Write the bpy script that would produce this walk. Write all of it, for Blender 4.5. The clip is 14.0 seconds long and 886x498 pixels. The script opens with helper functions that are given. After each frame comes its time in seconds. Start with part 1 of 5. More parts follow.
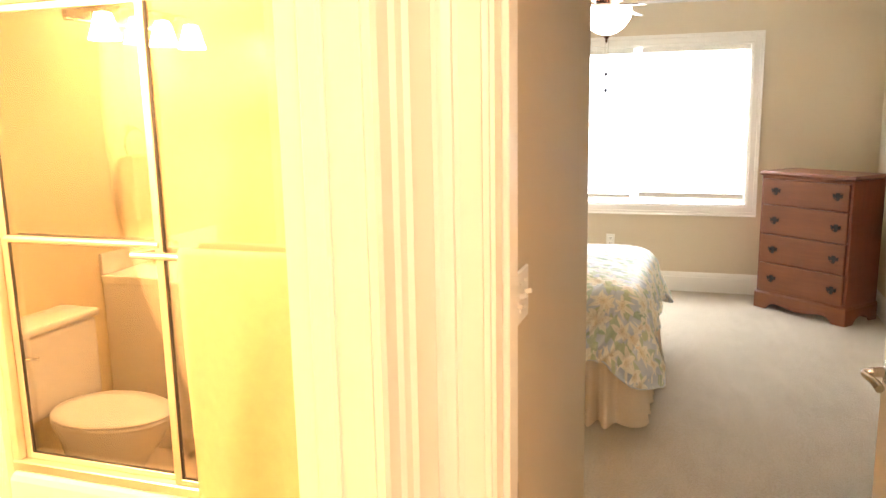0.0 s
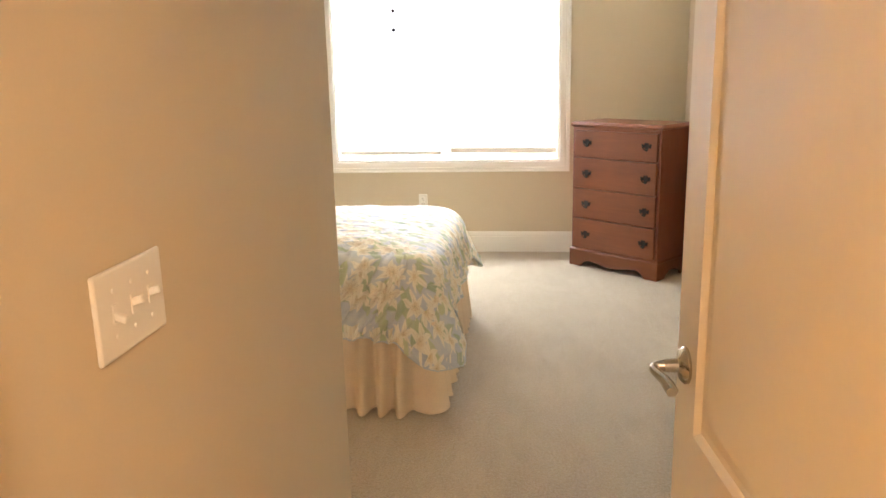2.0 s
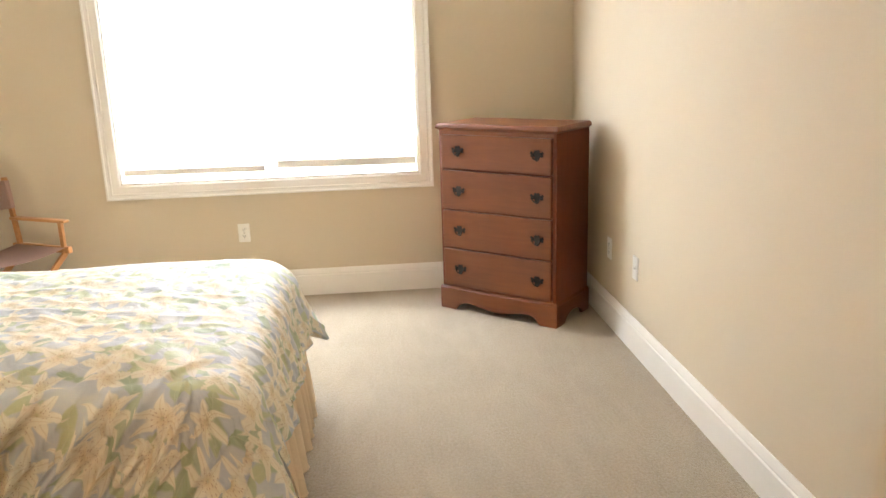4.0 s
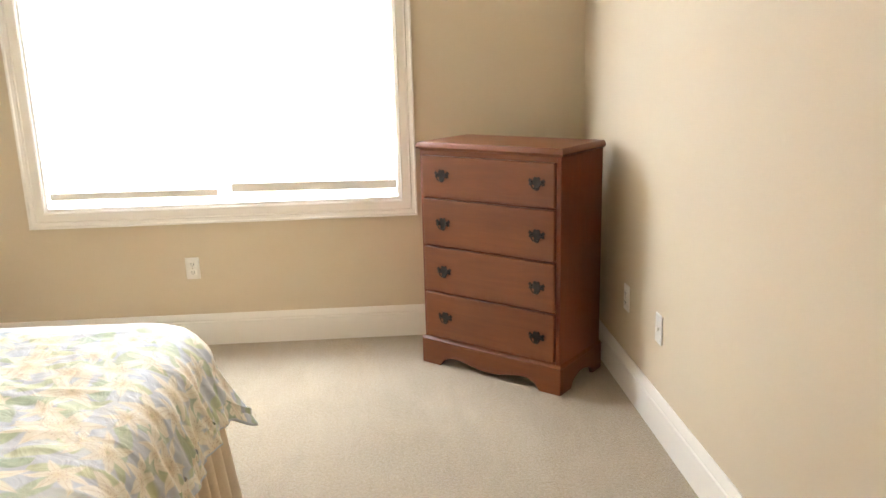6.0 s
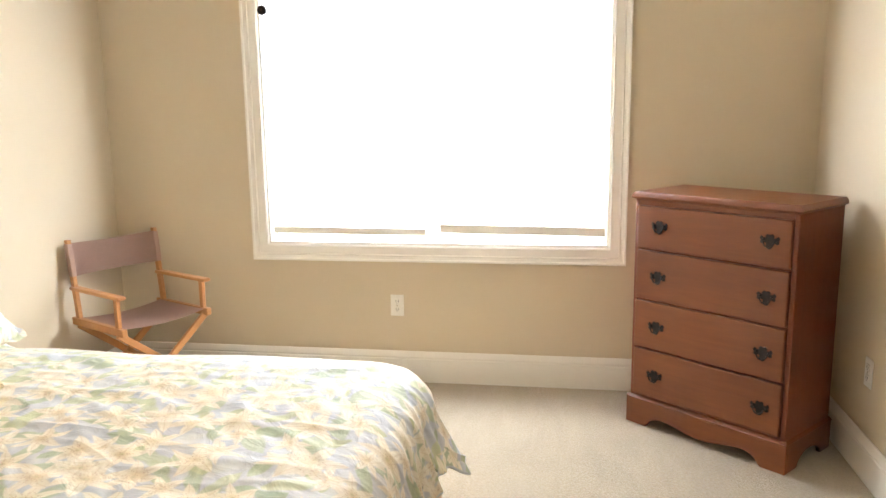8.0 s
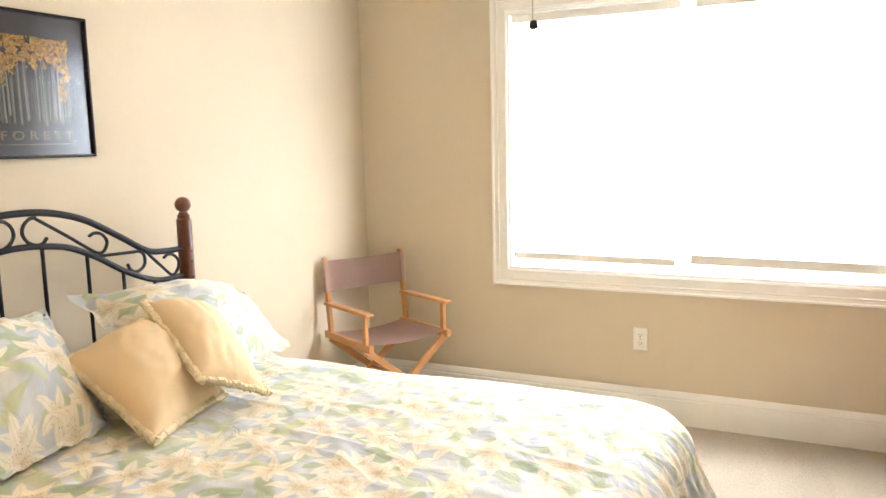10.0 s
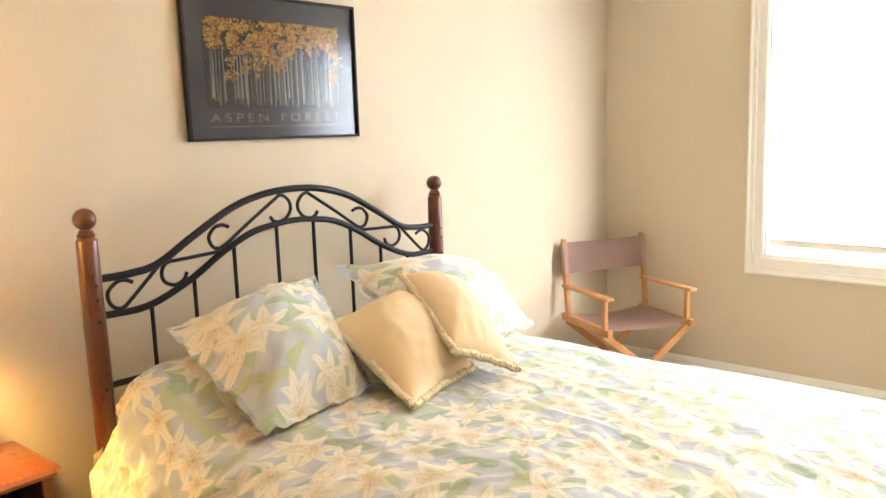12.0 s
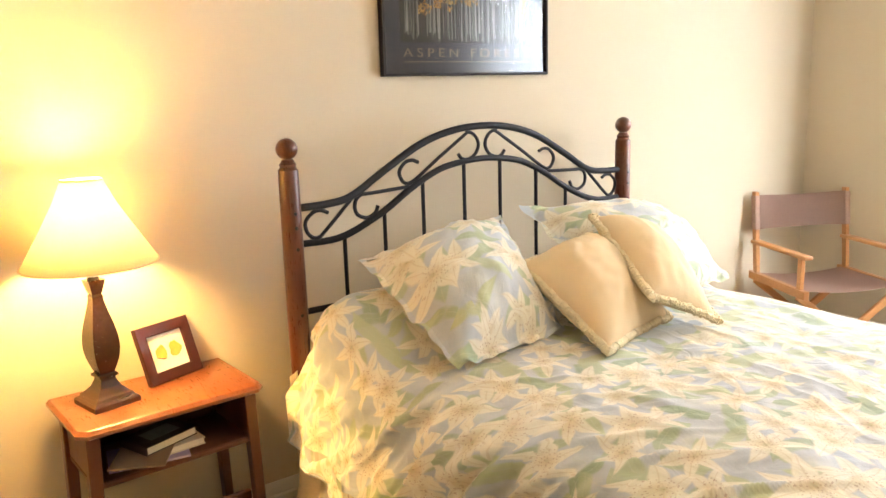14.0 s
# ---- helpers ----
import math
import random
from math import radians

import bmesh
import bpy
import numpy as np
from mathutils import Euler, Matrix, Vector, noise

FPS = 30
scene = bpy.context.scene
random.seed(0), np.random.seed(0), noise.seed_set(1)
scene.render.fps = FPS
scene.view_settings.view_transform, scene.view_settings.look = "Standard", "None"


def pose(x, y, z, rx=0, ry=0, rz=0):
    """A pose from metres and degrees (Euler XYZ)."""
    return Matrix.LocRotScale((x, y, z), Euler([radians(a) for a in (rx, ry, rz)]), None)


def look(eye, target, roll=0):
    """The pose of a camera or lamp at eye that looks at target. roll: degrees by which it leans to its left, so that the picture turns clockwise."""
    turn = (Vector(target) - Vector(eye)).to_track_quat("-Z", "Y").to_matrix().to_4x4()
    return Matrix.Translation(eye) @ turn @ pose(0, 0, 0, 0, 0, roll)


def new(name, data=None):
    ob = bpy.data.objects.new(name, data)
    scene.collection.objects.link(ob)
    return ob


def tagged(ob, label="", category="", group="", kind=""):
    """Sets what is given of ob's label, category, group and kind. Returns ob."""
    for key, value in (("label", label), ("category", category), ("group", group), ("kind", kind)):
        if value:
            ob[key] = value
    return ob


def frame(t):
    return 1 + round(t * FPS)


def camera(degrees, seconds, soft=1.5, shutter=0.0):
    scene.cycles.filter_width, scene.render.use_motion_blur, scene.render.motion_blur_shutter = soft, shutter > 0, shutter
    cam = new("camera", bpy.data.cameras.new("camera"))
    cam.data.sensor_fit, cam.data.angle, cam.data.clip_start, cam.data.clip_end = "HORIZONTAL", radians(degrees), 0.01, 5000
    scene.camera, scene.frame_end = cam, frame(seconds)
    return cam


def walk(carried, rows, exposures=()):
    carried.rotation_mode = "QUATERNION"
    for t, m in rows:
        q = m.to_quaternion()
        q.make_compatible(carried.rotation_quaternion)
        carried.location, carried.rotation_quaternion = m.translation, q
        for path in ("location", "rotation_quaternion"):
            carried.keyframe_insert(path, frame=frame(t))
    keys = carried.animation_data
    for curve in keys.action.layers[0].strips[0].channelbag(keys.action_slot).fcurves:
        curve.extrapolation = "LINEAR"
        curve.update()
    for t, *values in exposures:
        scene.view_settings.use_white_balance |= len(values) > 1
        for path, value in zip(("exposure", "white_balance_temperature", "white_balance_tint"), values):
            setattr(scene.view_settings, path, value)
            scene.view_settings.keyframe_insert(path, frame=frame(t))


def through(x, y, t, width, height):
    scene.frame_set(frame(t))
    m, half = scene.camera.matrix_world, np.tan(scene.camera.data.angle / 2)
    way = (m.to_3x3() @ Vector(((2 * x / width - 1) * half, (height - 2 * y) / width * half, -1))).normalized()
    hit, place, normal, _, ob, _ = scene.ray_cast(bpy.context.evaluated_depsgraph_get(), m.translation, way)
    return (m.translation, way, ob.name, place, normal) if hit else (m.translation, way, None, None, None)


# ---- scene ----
# the camera and its walk
cam = camera(59.5, 14.0)
ROWS = [
    (0, 0.357, -2.649, 1.600, 18.21, -10.38, 1.05),
    (0.5, 0.417, -2.571, 1.556, 14.13, -10.90, 0.74),
    (1, 0.501, -2.460, 1.537, 11.60, -11.74, 0.76),
    (1.5, 0.557, -2.292, 1.519, 9.96, -12.60, 1.21),
    (2, 0.529, -2.009, 1.495, 6.51, -13.32, 1.29),
    (2.5, 0.516, -1.639, 1.472, 3.36, -13.72, 1.17),
    (3, 0.447, -1.187, 1.471, 0.29, -14.28, 1.57),
    (3.5, 0.437, -0.853, 1.456, -2.25, -14.25, 1.89),
    (4, 0.460, -0.548, 1.457, -5.24, -14.24, 1.78),
    (4.2, 0.490, -0.425, 1.458, -6.05, -14.40, 1.72),
    (6.3, 0.712, 0.247, 1.428, -2.39, -13.22, 1.40),
    (6.5, 0.703, 0.255, 1.430, -0.86, -12.92, 1.36),
    (7, 0.661, 0.270, 1.443, 2.97, -12.19, 1.14),
    (7.5, 0.582, 0.275, 1.456, 5.90, -11.30, 0.90),
    (9.8, 0.404, 0.350, 1.428, 23.67, -7.86, 1.14),
    (10, 0.393, 0.358, 1.429, 25.52, -8.00, 1.30),
    (10.5, 0.372, 0.357, 1.430, 29.67, -8.21, 1.45),
    (11, 0.368, 0.351, 1.434, 34.20, -8.48, 1.58),
    (11.5, 0.347, 0.340, 1.427, 38.33, -8.62, 1.68),
    (12, 0.307, 0.338, 1.409, 42.02, -8.66, 1.88),
    (12.5, 0.270, 0.331, 1.394, 45.37, -8.90, 1.96),
    (13, 0.236, 0.321, 1.389, 48.32, -9.58, 1.84),
    (13.5, 0.207, 0.309, 1.375, 50.94, -10.48, 1.75),
    (14, 0.186, 0.299, 1.351, 53.49, -11.53, 1.63),
]
walk(cam, [(t, pose(x, y, z, 90 + pitch, roll, yaw)) for t, x, y, z, yaw, pitch, roll in ROWS],
     [(0, 0.22, 6500, 15), (3.5, 0.20, 6500, 15), (6.8, 0.06, 6500, 15), (10, 0.28, 6500, 15), (14, 0.39, 6500, 15)])

# plan: metres
XW, XR, YW = -1.943, 1.684, 4.196       # bed wall, dresser wall, window wall
CEIL = 2.62
XC, YC = 0.96, 0.13                     # corner of the closet bump beside the door
YD0, YD1 = -1.65, -1.52                 # bedroom door wall
XB = -2.32                              # far wall of the bathroom

# world and lights
world = bpy.data.worlds.new("sky")
scene.world = world
world.use_nodes = True
wn = world.node_tree
sky = wn.nodes.new("ShaderNodeTexSky")
sky.sky_type, sky.sun_disc = "NISHITA", False
sky.sun_elevation, sky.sun_rotation = radians(42), radians(150)
wn.links.new(sky.outputs[0], wn.nodes["Background"].inputs[0])
wn.nodes["Background"].inputs[1].default_value = 0.12


def lamp(name, kind, m, energy, color, size=0.1, size_y=None):
    d = bpy.data.lights.new(name, kind)
    d.energy, d.color = energy, color
    if kind == "AREA":
        d.shape, d.size, d.size_y = "RECTANGLE", size, size_y or size
    elif kind == "SUN":
        d.angle = size
    else:
        d.shadow_soft_size = size
    ob = new(name, d)
    ob.matrix_world = m
    return ob


lamp("sun", "SUN", look((0, 0, 5), (-0.5, 0.75, 4.2)), 2.5, (1, 0.95, 0.88), radians(0.5))
lamp("window_daylight", "AREA", look((-0.17, YW + 0.066, 1.40), (-0.17, 0, 1.40)), 158, (0.84, 0.93, 1.0), 1.72, 1.28)
lamp("bedside_bulb", "POINT", pose(-1.80, 0.695, 1.098), 62, (1.0, 0.60, 0.165), 0.065)
# unseen fill added behind the camera to lift the entry walls and door
lamp("hall_fill_light", "POINT", pose(1.0, -3.2, 2.3), 98, (1.0, 0.74, 0.50), 0.12)
# added fill without a fixture; brightens the tub alcove beyond the vanity light
lamp("bath_fill_light", "POINT", pose(-0.95, -1.55, 2.38), 175, (1.0, 0.56, 0.25), 0.12)


# ---- materials ----
class Nodes:
    def __init__(self, name):
        self.mat = bpy.data.materials.new(name)
        self.mat.use_nodes = True
        self.t = self.mat.node_tree
        self.bsdf = self.t.nodes["Principled BSDF"]
        self.out = self.t.nodes["Material Output"]

    def add(self, kind, **kw):
        n = self.t.nodes.new("ShaderNode" + kind)
        for k, v in kw.items():
            setattr(n, k, v)
        return n

    def link(self, a, b):
        self.t.links.new(a, b)

    def math(self, op, a, b=None, c=None, clamp=False):
        n = self.add("Math", operation=op, use_clamp=clamp)
        for i, v in enumerate((a, b, c)):
            if v is None:
                continue
            if isinstance(v, (int, float)):
                n.inputs[i].default_value = v
            else:
                self.link(v, n.inputs[i])
        return n.outputs[0]

    def mix(self, fac, a, b, blend="MIX"):
        n = self.add("Mix", data_type="RGBA", blend_type=blend)
        for sock, v in ((n.inputs[0], fac), (n.inputs[6], a), (n.inputs[7], b)):
            if isinstance(v, (int, float)):
                sock.default_value = v
            elif isinstance(v, tuple):
                sock.default_value = (*v, 1)
            else:
                self.link(v, sock)
        return n.outputs[2]

    def ramp(self, fac, stops):
        n = self.add("ValToRGB")
        el = n.color_ramp.elements
        while len(el) < len(stops):
            el.new(0.5)
        for e, (p, col) in zip(el, stops):
            e.position, e.color = p, (*col, 1)
        self.link(fac, n.inputs[0])
        return n.outputs[0]

    def noise(self, scale, detail=4, rough=0.55, vec=None, dist=0.0):
        n = self.add("TexNoise")
        n.inputs["Scale"].default_value, n.inputs["Detail"].default_value = scale, detail
        n.inputs["Roughness"].default_value, n.inputs["Distortion"].default_value = rough, dist
        self.link(vec or self.obj(), n.inputs["Vector"])
        return n.outputs["Fac"]

    def obj(self):
        if not hasattr(self, "_tc"):
            self._tc = self.add("TexCoord")
        return self._tc.outputs["Object"]

    def geo(self):
        if not hasattr(self, "_ge"):
            self._ge = self.add("NewGeometry")
        return self._ge.outputs["Position"]

    def uv(self):
        self.obj()
        return self._tc.outputs["UV"]

    def scaled(self, vec, s):
        n = self.add("Mapping")
        n.inputs["Scale"].default_value = s
        self.link(vec, n.inputs["Vector"])
        return n.outputs[0]

    def bump(self, height, strength, distance=0.01):
        n = self.add("Bump")
        n.inputs["Strength"].default_value, n.inputs["Distance"].default_value = strength, distance
        self.link(height, n.inputs["Height"])
        self.link(n.outputs[0], self.bsdf.inputs["Normal"])

    def set(self, color=None, rough=None, metal=None, spec=None, trans=None):
        for key, v in (("Base Color", color), ("Roughness", rough), ("Metallic", metal), ("Specular IOR Level", spec), ("Transmission Weight", trans)):
            if v is None:
                continue
            sock = self.bsdf.inputs[key]
            if isinstance(v, tuple):
                sock.default_value = (*v, 1)
            elif isinstance(v, (int, float)):
                sock.default_value = v
            else:
                self.link(v, sock)
        return self.mat


def plain(name, col, rough=0.5, var=0.08, scale=6.0, grain=60.0, bump=0.05, metal=0.0, spec=0.5, world_space=False):
    n = Nodes(name)
    vec = n.geo() if world_space else n.obj()
    dark = tuple(c * (1 - var) for c in col)
    lite = tuple(min(1, c * (1 + var)) for c in col)
    a = n.noise(scale, 3, vec=vec)
    b = n.noise(grain, 4, vec=vec)
    fac = n.math("ADD", n.math("MULTIPLY", a, 0.7), n.math("MULTIPLY", b, 0.3))
    c = n.ramp(fac, [(0.3, dark), (0.7, lite)])
    n.set(c, n.math("ADD", n.math("MULTIPLY", b, 0.15), rough - 0.07), metal, spec)
    if bump:
        n.bump(b, bump, 0.004)
    return n.mat


def wood(name, dark, lite, axis=0, rough=0.35, scale=1.0, coat=0.0):
    n = Nodes(name)
    s = [9 * scale] * 3
    s[axis] = 0.9 * scale
    v = n.scaled(n.obj(), tuple(s))
    g = n.noise(3.0, 6, 0.6, v, 1.2)
    f = n.noise(22.0, 4, 0.6, v)
    big = n.noise(2.0, 2)
    fac = n.math("ADD", n.math("ADD", n.math("MULTIPLY", g, 0.34), n.math("MULTIPLY", f, 0.12)), n.math("MULTIPLY", big, 0.54))
    c = n.ramp(fac, [(0.32, dark), (0.68, lite)])
    n.set(c, n.math("ADD", n.math("MULTIPLY", f, 0.2), rough - 0.1))
    n.bsdf.inputs["Coat Weight"].default_value = coat
    n.bsdf.inputs["Coat Roughness"].default_value = 0.25
    n.bump(f, 0.06, 0.002)
    return n.mat


def glow(name, col, strength):
    n = Nodes(name)
    n.set(col, 0.4)
    n.bsdf.inputs["Emission Color"].default_value = (*col, 1)
    n.bsdf.inputs["Emission Strength"].default_value = strength
    return n.mat


def glass(name, tint=(1, 1, 1), gloss=0.0, rough=0.0, ior=1.5):
    n = Nodes(name)
    tr = n.add("BsdfTransparent")
    tr.inputs[0].default_value = (*tint, 1)
    gl = n.add("BsdfGlossy")
    gl.inputs["Roughness"].default_value = rough
    fr = n.add("Fresnel")
    fr.inputs[0].default_value = ior
    fac = n.math("ADD", fr.outputs[0], gloss, clamp=True)
    mx = n.add("MixShader")
    n.link(fac, mx.inputs[0])
    n.link(tr.outputs[0], mx.inputs[1])
    n.link(gl.outputs[0], mx.inputs[2])
    n.link(mx.outputs[0], n.out.inputs[0])
    return n.mat


def sheer(name, col, through):
    """Thin cloth, paper or plastic that lets light pass."""
    n = Nodes(name)
    w = n.noise(140, 3)
    c = n.ramp(w, [(0.3, tuple(v * 0.94 for v in col)), (0.7, col)])
    n.set(c, 0.8, spec=0.2)
    ts = n.add("BsdfTranslucent")
    n.link(c, ts.inputs[0])
    mx = n.add("MixShader")
    mx.inputs[0].default_value = through
    n.link(n.bsdf.outputs[0], mx.inputs[1])
    n.link(ts.outputs[0], mx.inputs[2])
    n.link(mx.outputs[0], n.out.inputs[0])
    n.bump(w, 0.1, 0.002)
    return n.mat


def carpet_mat():
    n = Nodes("carpet")
    v = n.geo()
    fibre = n.noise(420, 3, 0.7, v)
    tuft = n.noise(95, 3, 0.6, v)
    patch = n.noise(2.2, 3, 0.5, v, 0.6)
    trail = n.noise(7, 2, 0.5, n.scaled(v, (1.6, 0.5, 1)), 0.8)
    fac = n.math("ADD", n.math("ADD", n.math("MULTIPLY", fibre, 0.34), n.math("MULTIPLY", tuft, 0.40)),
                 n.math("ADD", n.math("MULTIPLY", patch, 0.13), n.math("MULTIPLY", trail, 0.13)))
    c = n.ramp(fac, [(0.36, (0.34, 0.272, 0.185)), (0.64, (0.585, 0.49, 0.355))])
    n.set(c, 0.95, spec=0.1)
    n.bsdf.inputs["Sheen Weight"].default_value = 0.25
    n.bump(n.math("ADD", n.math("MULTIPLY", tuft, 0.7), n.math("MULTIPLY", fibre, 0.5)), 0.8, 0.014)
    return n.mat


def lily_mat():
    """Printed cotton: large cream lilies and green leaves on pale grey-blue."""
    n = Nodes("lily_cotton")
    uv = n.uv()
    warp = n.add("TexNoise", noise_dimensions="2D")
    warp.inputs["Scale"].default_value = 5.0
    n.link(uv, warp.inputs["Vector"])
    sub = n.add("VectorMath", operation="SUBTRACT")
    n.link(warp.outputs["Color"], sub.inputs[0])
    sub.inputs[1].default_value = (0.5, 0.5, 0.5)
    sc = n.add("VectorMath", operation="SCALE")
    n.link(sub.outputs[0], sc.inputs[0])
    sc.inputs["Scale"].default_value = 0.045
    ad = n.add("VectorMath", operation="ADD")
    n.link(uv, ad.inputs[0])
    n.link(sc.outputs[0], ad.inputs[1])
    p = ad.outputs[0]

    def cells(scale, shift, rnd):
        off = n.add("VectorMath", operation="ADD")
        n.link(p, off.inputs[0])
        off.inputs[1].default_value = (*shift, 0)
        v = n.add("TexVoronoi", voronoi_dimensions="2D", feature="F1")
        v.inputs["Scale"].default_value, v.inputs["Randomness"].default_value = scale, rnd
        n.link(off.outputs[0], v.inputs["Vector"])
        d = n.add("VectorMath", operation="SUBTRACT")
        n.link(off.outputs[0], d.inputs[0])
        n.link(v.outputs["Position"], d.inputs[1])
        s = n.add("SeparateXYZ")
        n.link(d.outputs[0], s.inputs[0])
        c = n.add("SeparateColor")
        n.link(v.outputs["Color"], c.inputs[0])
        ang = n.math("ADD", n.math("ARCTAN2", s.outputs[1], s.outputs[0]), n.math("MULTIPLY", c.outputs[0], 6.28))
        ln = n.add("VectorMath", operation="LENGTH")
        n.link(d.outputs[0], ln.inputs[0])
        return ang, ln.outputs["Value"], c.outputs[1], c.outputs[2]

    def edge(r, bound, soft):
        m = n.add("MapRange", interpolation_type="SMOOTHSTEP")
        n.link(n.math("SUBTRACT", bound, r), m.inputs[0])
        m.inputs[1].default_value, m.inputs[2].default_value = -soft, soft
        return m.outputs[0]

    ground = n.ramp(n.noise(9, 3, vec=uv), [(0.3, (0.48, 0.52, 0.565)), (0.5, (0.545, 0.575, 0.605)), (0.72, (0.64, 0.65, 0.605))])
    col = ground
    def blade_shape(ang, r, rad, petals, wide, bend):
        """Inside pointed petals of that number and width round the middle; also how near the rib and the tip."""
        t = n.math("DIVIDE", r, rad, clamp=True)
        turned = n.math("ADD", ang, n.math("MULTIPLY", bend, t))
        sector = 2 * math.pi / petals
        d = n.math("MULTIPLY", n.math("SUBTRACT", n.math("FRACT", n.math("DIVIDE", turned, sector)), 0.5), sector)
        across = n.math("MULTIPLY", r, n.math("ABSOLUTE", n.math("SINE", d)))
        width = n.math("MULTIPLY", n.math("MULTIPLY", rad, wide), n.math("SINE", n.math("MULTIPLY", n.math("POWER", t, 0.72), math.pi)))
        return across, n.math("MULTIPLY_ADD", width, 1.0, -0.0012), t, width

    for scale, shift, rmax, c1, c2 in ((8.2, (3.1, 1.7), 0.088, (0.32, 0.41, 0.25), (0.54, 0.56, 0.28)), (6.6, (7.3, 4.9), 0.105, (0.38, 0.46, 0.31), (0.56, 0.60, 0.36))):
        ang, r, k1, k2 = cells(scale, shift, 0.9)
        rad = n.math("MULTIPLY_ADD", k1, 0.35 * rmax, 0.65 * rmax)
        across, width, t, raw = blade_shape(ang, r, rad, 2, 0.26, n.math("MULTIPLY_ADD", k2, 1.2, -0.6))
        leaf = n.mix(k2, c1, c2)
        leaf = n.mix(n.math("MULTIPLY", n.math("LESS_THAN", across, 0.0012), 0.3), leaf, (0.62, 0.64, 0.44))
        col = n.mix(n.math("MULTIPLY", edge(across, width, 0.0045), 0.80), col, leaf)
    for scale, shift, rmax in ((6.9, (0, 0), 0.086), (5.7, (2.4, 5.3), 0.100)):
        ang, r, k1, k2 = cells(scale, shift, 0.6)
        rad = n.math("MULTIPLY_ADD", k1, 0.30 * rmax, 0.70 * rmax)
        across, width, t, raw = blade_shape(ang, r, rad, 6, 0.20, n.math("MULTIPLY_ADD", k2, 0.7, -0.35))
        petal = n.ramp(t, [(0.0, (0.50, 0.46, 0.22)), (0.10, (0.74, 0.62, 0.42)), (0.35, (0.83, 0.77, 0.63)), (1.0, (0.85, 0.81, 0.71))])
        petal = n.mix(n.math("MULTIPLY", n.math("LESS_THAN", across, 0.0014), 0.35), petal, (0.60, 0.47, 0.30))
        rim = n.math("MULTIPLY", n.math("GREATER_THAN", n.math("DIVIDE", across, n.math("MAXIMUM", raw, 0.001)), 0.80), 0.35)
        petal = n.mix(rim, petal, (0.74, 0.64, 0.48))
        dots = n.add("TexVoronoi", voronoi_dimensions="2D")
        dots.inputs["Scale"].default_value = 110
        n.link(p, dots.inputs["Vector"])
        speck = n.math("MULTIPLY", n.math("LESS_THAN", dots.outputs["Distance"], 0.17), n.math("LESS_THAN", t, 0.42))
        petal = n.mix(n.math("MULTIPLY", speck, 0.5), petal, (0.38, 0.20, 0.10))
        col = n.mix(n.math("MULTIPLY", edge(across, width, 0.0032), 0.88), col, petal)
    weave = n.noise(600, 2, vec=uv)
    n.set(col, 0.62, spec=0.35)
    n.bsdf.inputs["Sheen Weight"].default_value = 0.2
    n.bsdf.inputs["Sheen Roughness"].default_value = 0.4
    crumple = n.add("TexNoise", noise_dimensions="2D")
    crumple.inputs["Scale"].default_value, crumple.inputs["Detail"].default_value = 16.0, 3.0
    crumple.inputs["Distortion"].default_value = 0.8
    n.link(uv, crumple.inputs["Vector"])
    n.bump(n.math("ADD", n.math("MULTIPLY", weave, 0.04), crumple.outputs["Fac"]), 0.35, 0.010)
    return n.mat


M = {}
M["wall"] = plain("wall_paint", (0.62, 0.525, 0.38), 0.75, 0.03, 1.2, 160, 0.06, spec=0.25, world_space=True)
M["bath_wall"] = plain("bath_paint", (0.72, 0.62, 0.40), 0.7, 0.03, 1.2, 160, 0.05, spec=0.25, world_space=True)
M["ceiling"] = plain("ceiling_paint", (0.78, 0.76, 0.70), 0.9, 0.02, 2, 120, 0.12, world_space=True)
M["trim"] = plain("trim_paint", (0.83, 0.795, 0.725), 0.4, 0.02, 3, 40, 0.02, world_space=True)
M["door"] = plain("door_paint", (0.76, 0.69, 0.57), 0.55, 0.03, 3, 50, 0.02)
M["carpet"] = carpet_mat()
M["lily"] = lily_mat()
M["skirt"] = sheer("cream_skirt", (0.80, 0.66, 0.48), 0.15)
M["cushion"] = plain("cream_cushion", (0.82, 0.64, 0.40), 0.85, 0.05, 5, 420, 0.25, spec=0.15)
M["cord"] = plain("cream_cord", (0.82, 0.70, 0.47), 0.9, 0.12, 60, 300, 0.6, spec=0.15)
M["mattress"] = plain("mattress_ticking", (0.75, 0.73, 0.68), 0.9, 0.04)
M["cherry"] = wood("cherry_wood", (0.125, 0.032, 0.0085), (0.215, 0.062, 0.0150), 0, 0.44, 1.0, 0.05)
M["cherry_v"] = wood("cherry_wood_upright", (0.115, 0.024, 0.0070), (0.195, 0.046, 0.0125), 2, 0.42, 1.0, 0.05)
M["post"] = wood("red_brown_post", (0.065, 0.016, 0.007), (0.155, 0.042, 0.015), 2, 0.3, 1.5, 0.3)
M["stand"] = wood("nightstand_wood", (0.13, 0.036, 0.011), (0.26, 0.080, 0.025), 1, 0.3, 1.2, 0.35)
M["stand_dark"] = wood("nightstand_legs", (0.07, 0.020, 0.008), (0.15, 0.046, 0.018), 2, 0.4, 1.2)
M["pine"] = wood("varnished_pine", (0.40, 0.17, 0.055), (0.62, 0.31, 0.12), 0, 0.4, 2.0)
M["canvas"] = sheer("faded_canvas", (0.45, 0.30, 0.235), 0.12)
M["iron"] = plain("black_iron", (0.018, 0.018, 0.021), 0.5, 0.2, 30, 200, 0.08, 0.6)
M["antique"] = plain("dark_antique_brass", (0.035, 0.030, 0.026), 0.45, 0.3, 40, 200, 0.1, 0.8)
M["nickel"] = plain("satin_nickel", (0.55, 0.51, 0.46), 0.22, 0.02, 20, 200, 0.0, 1.0)
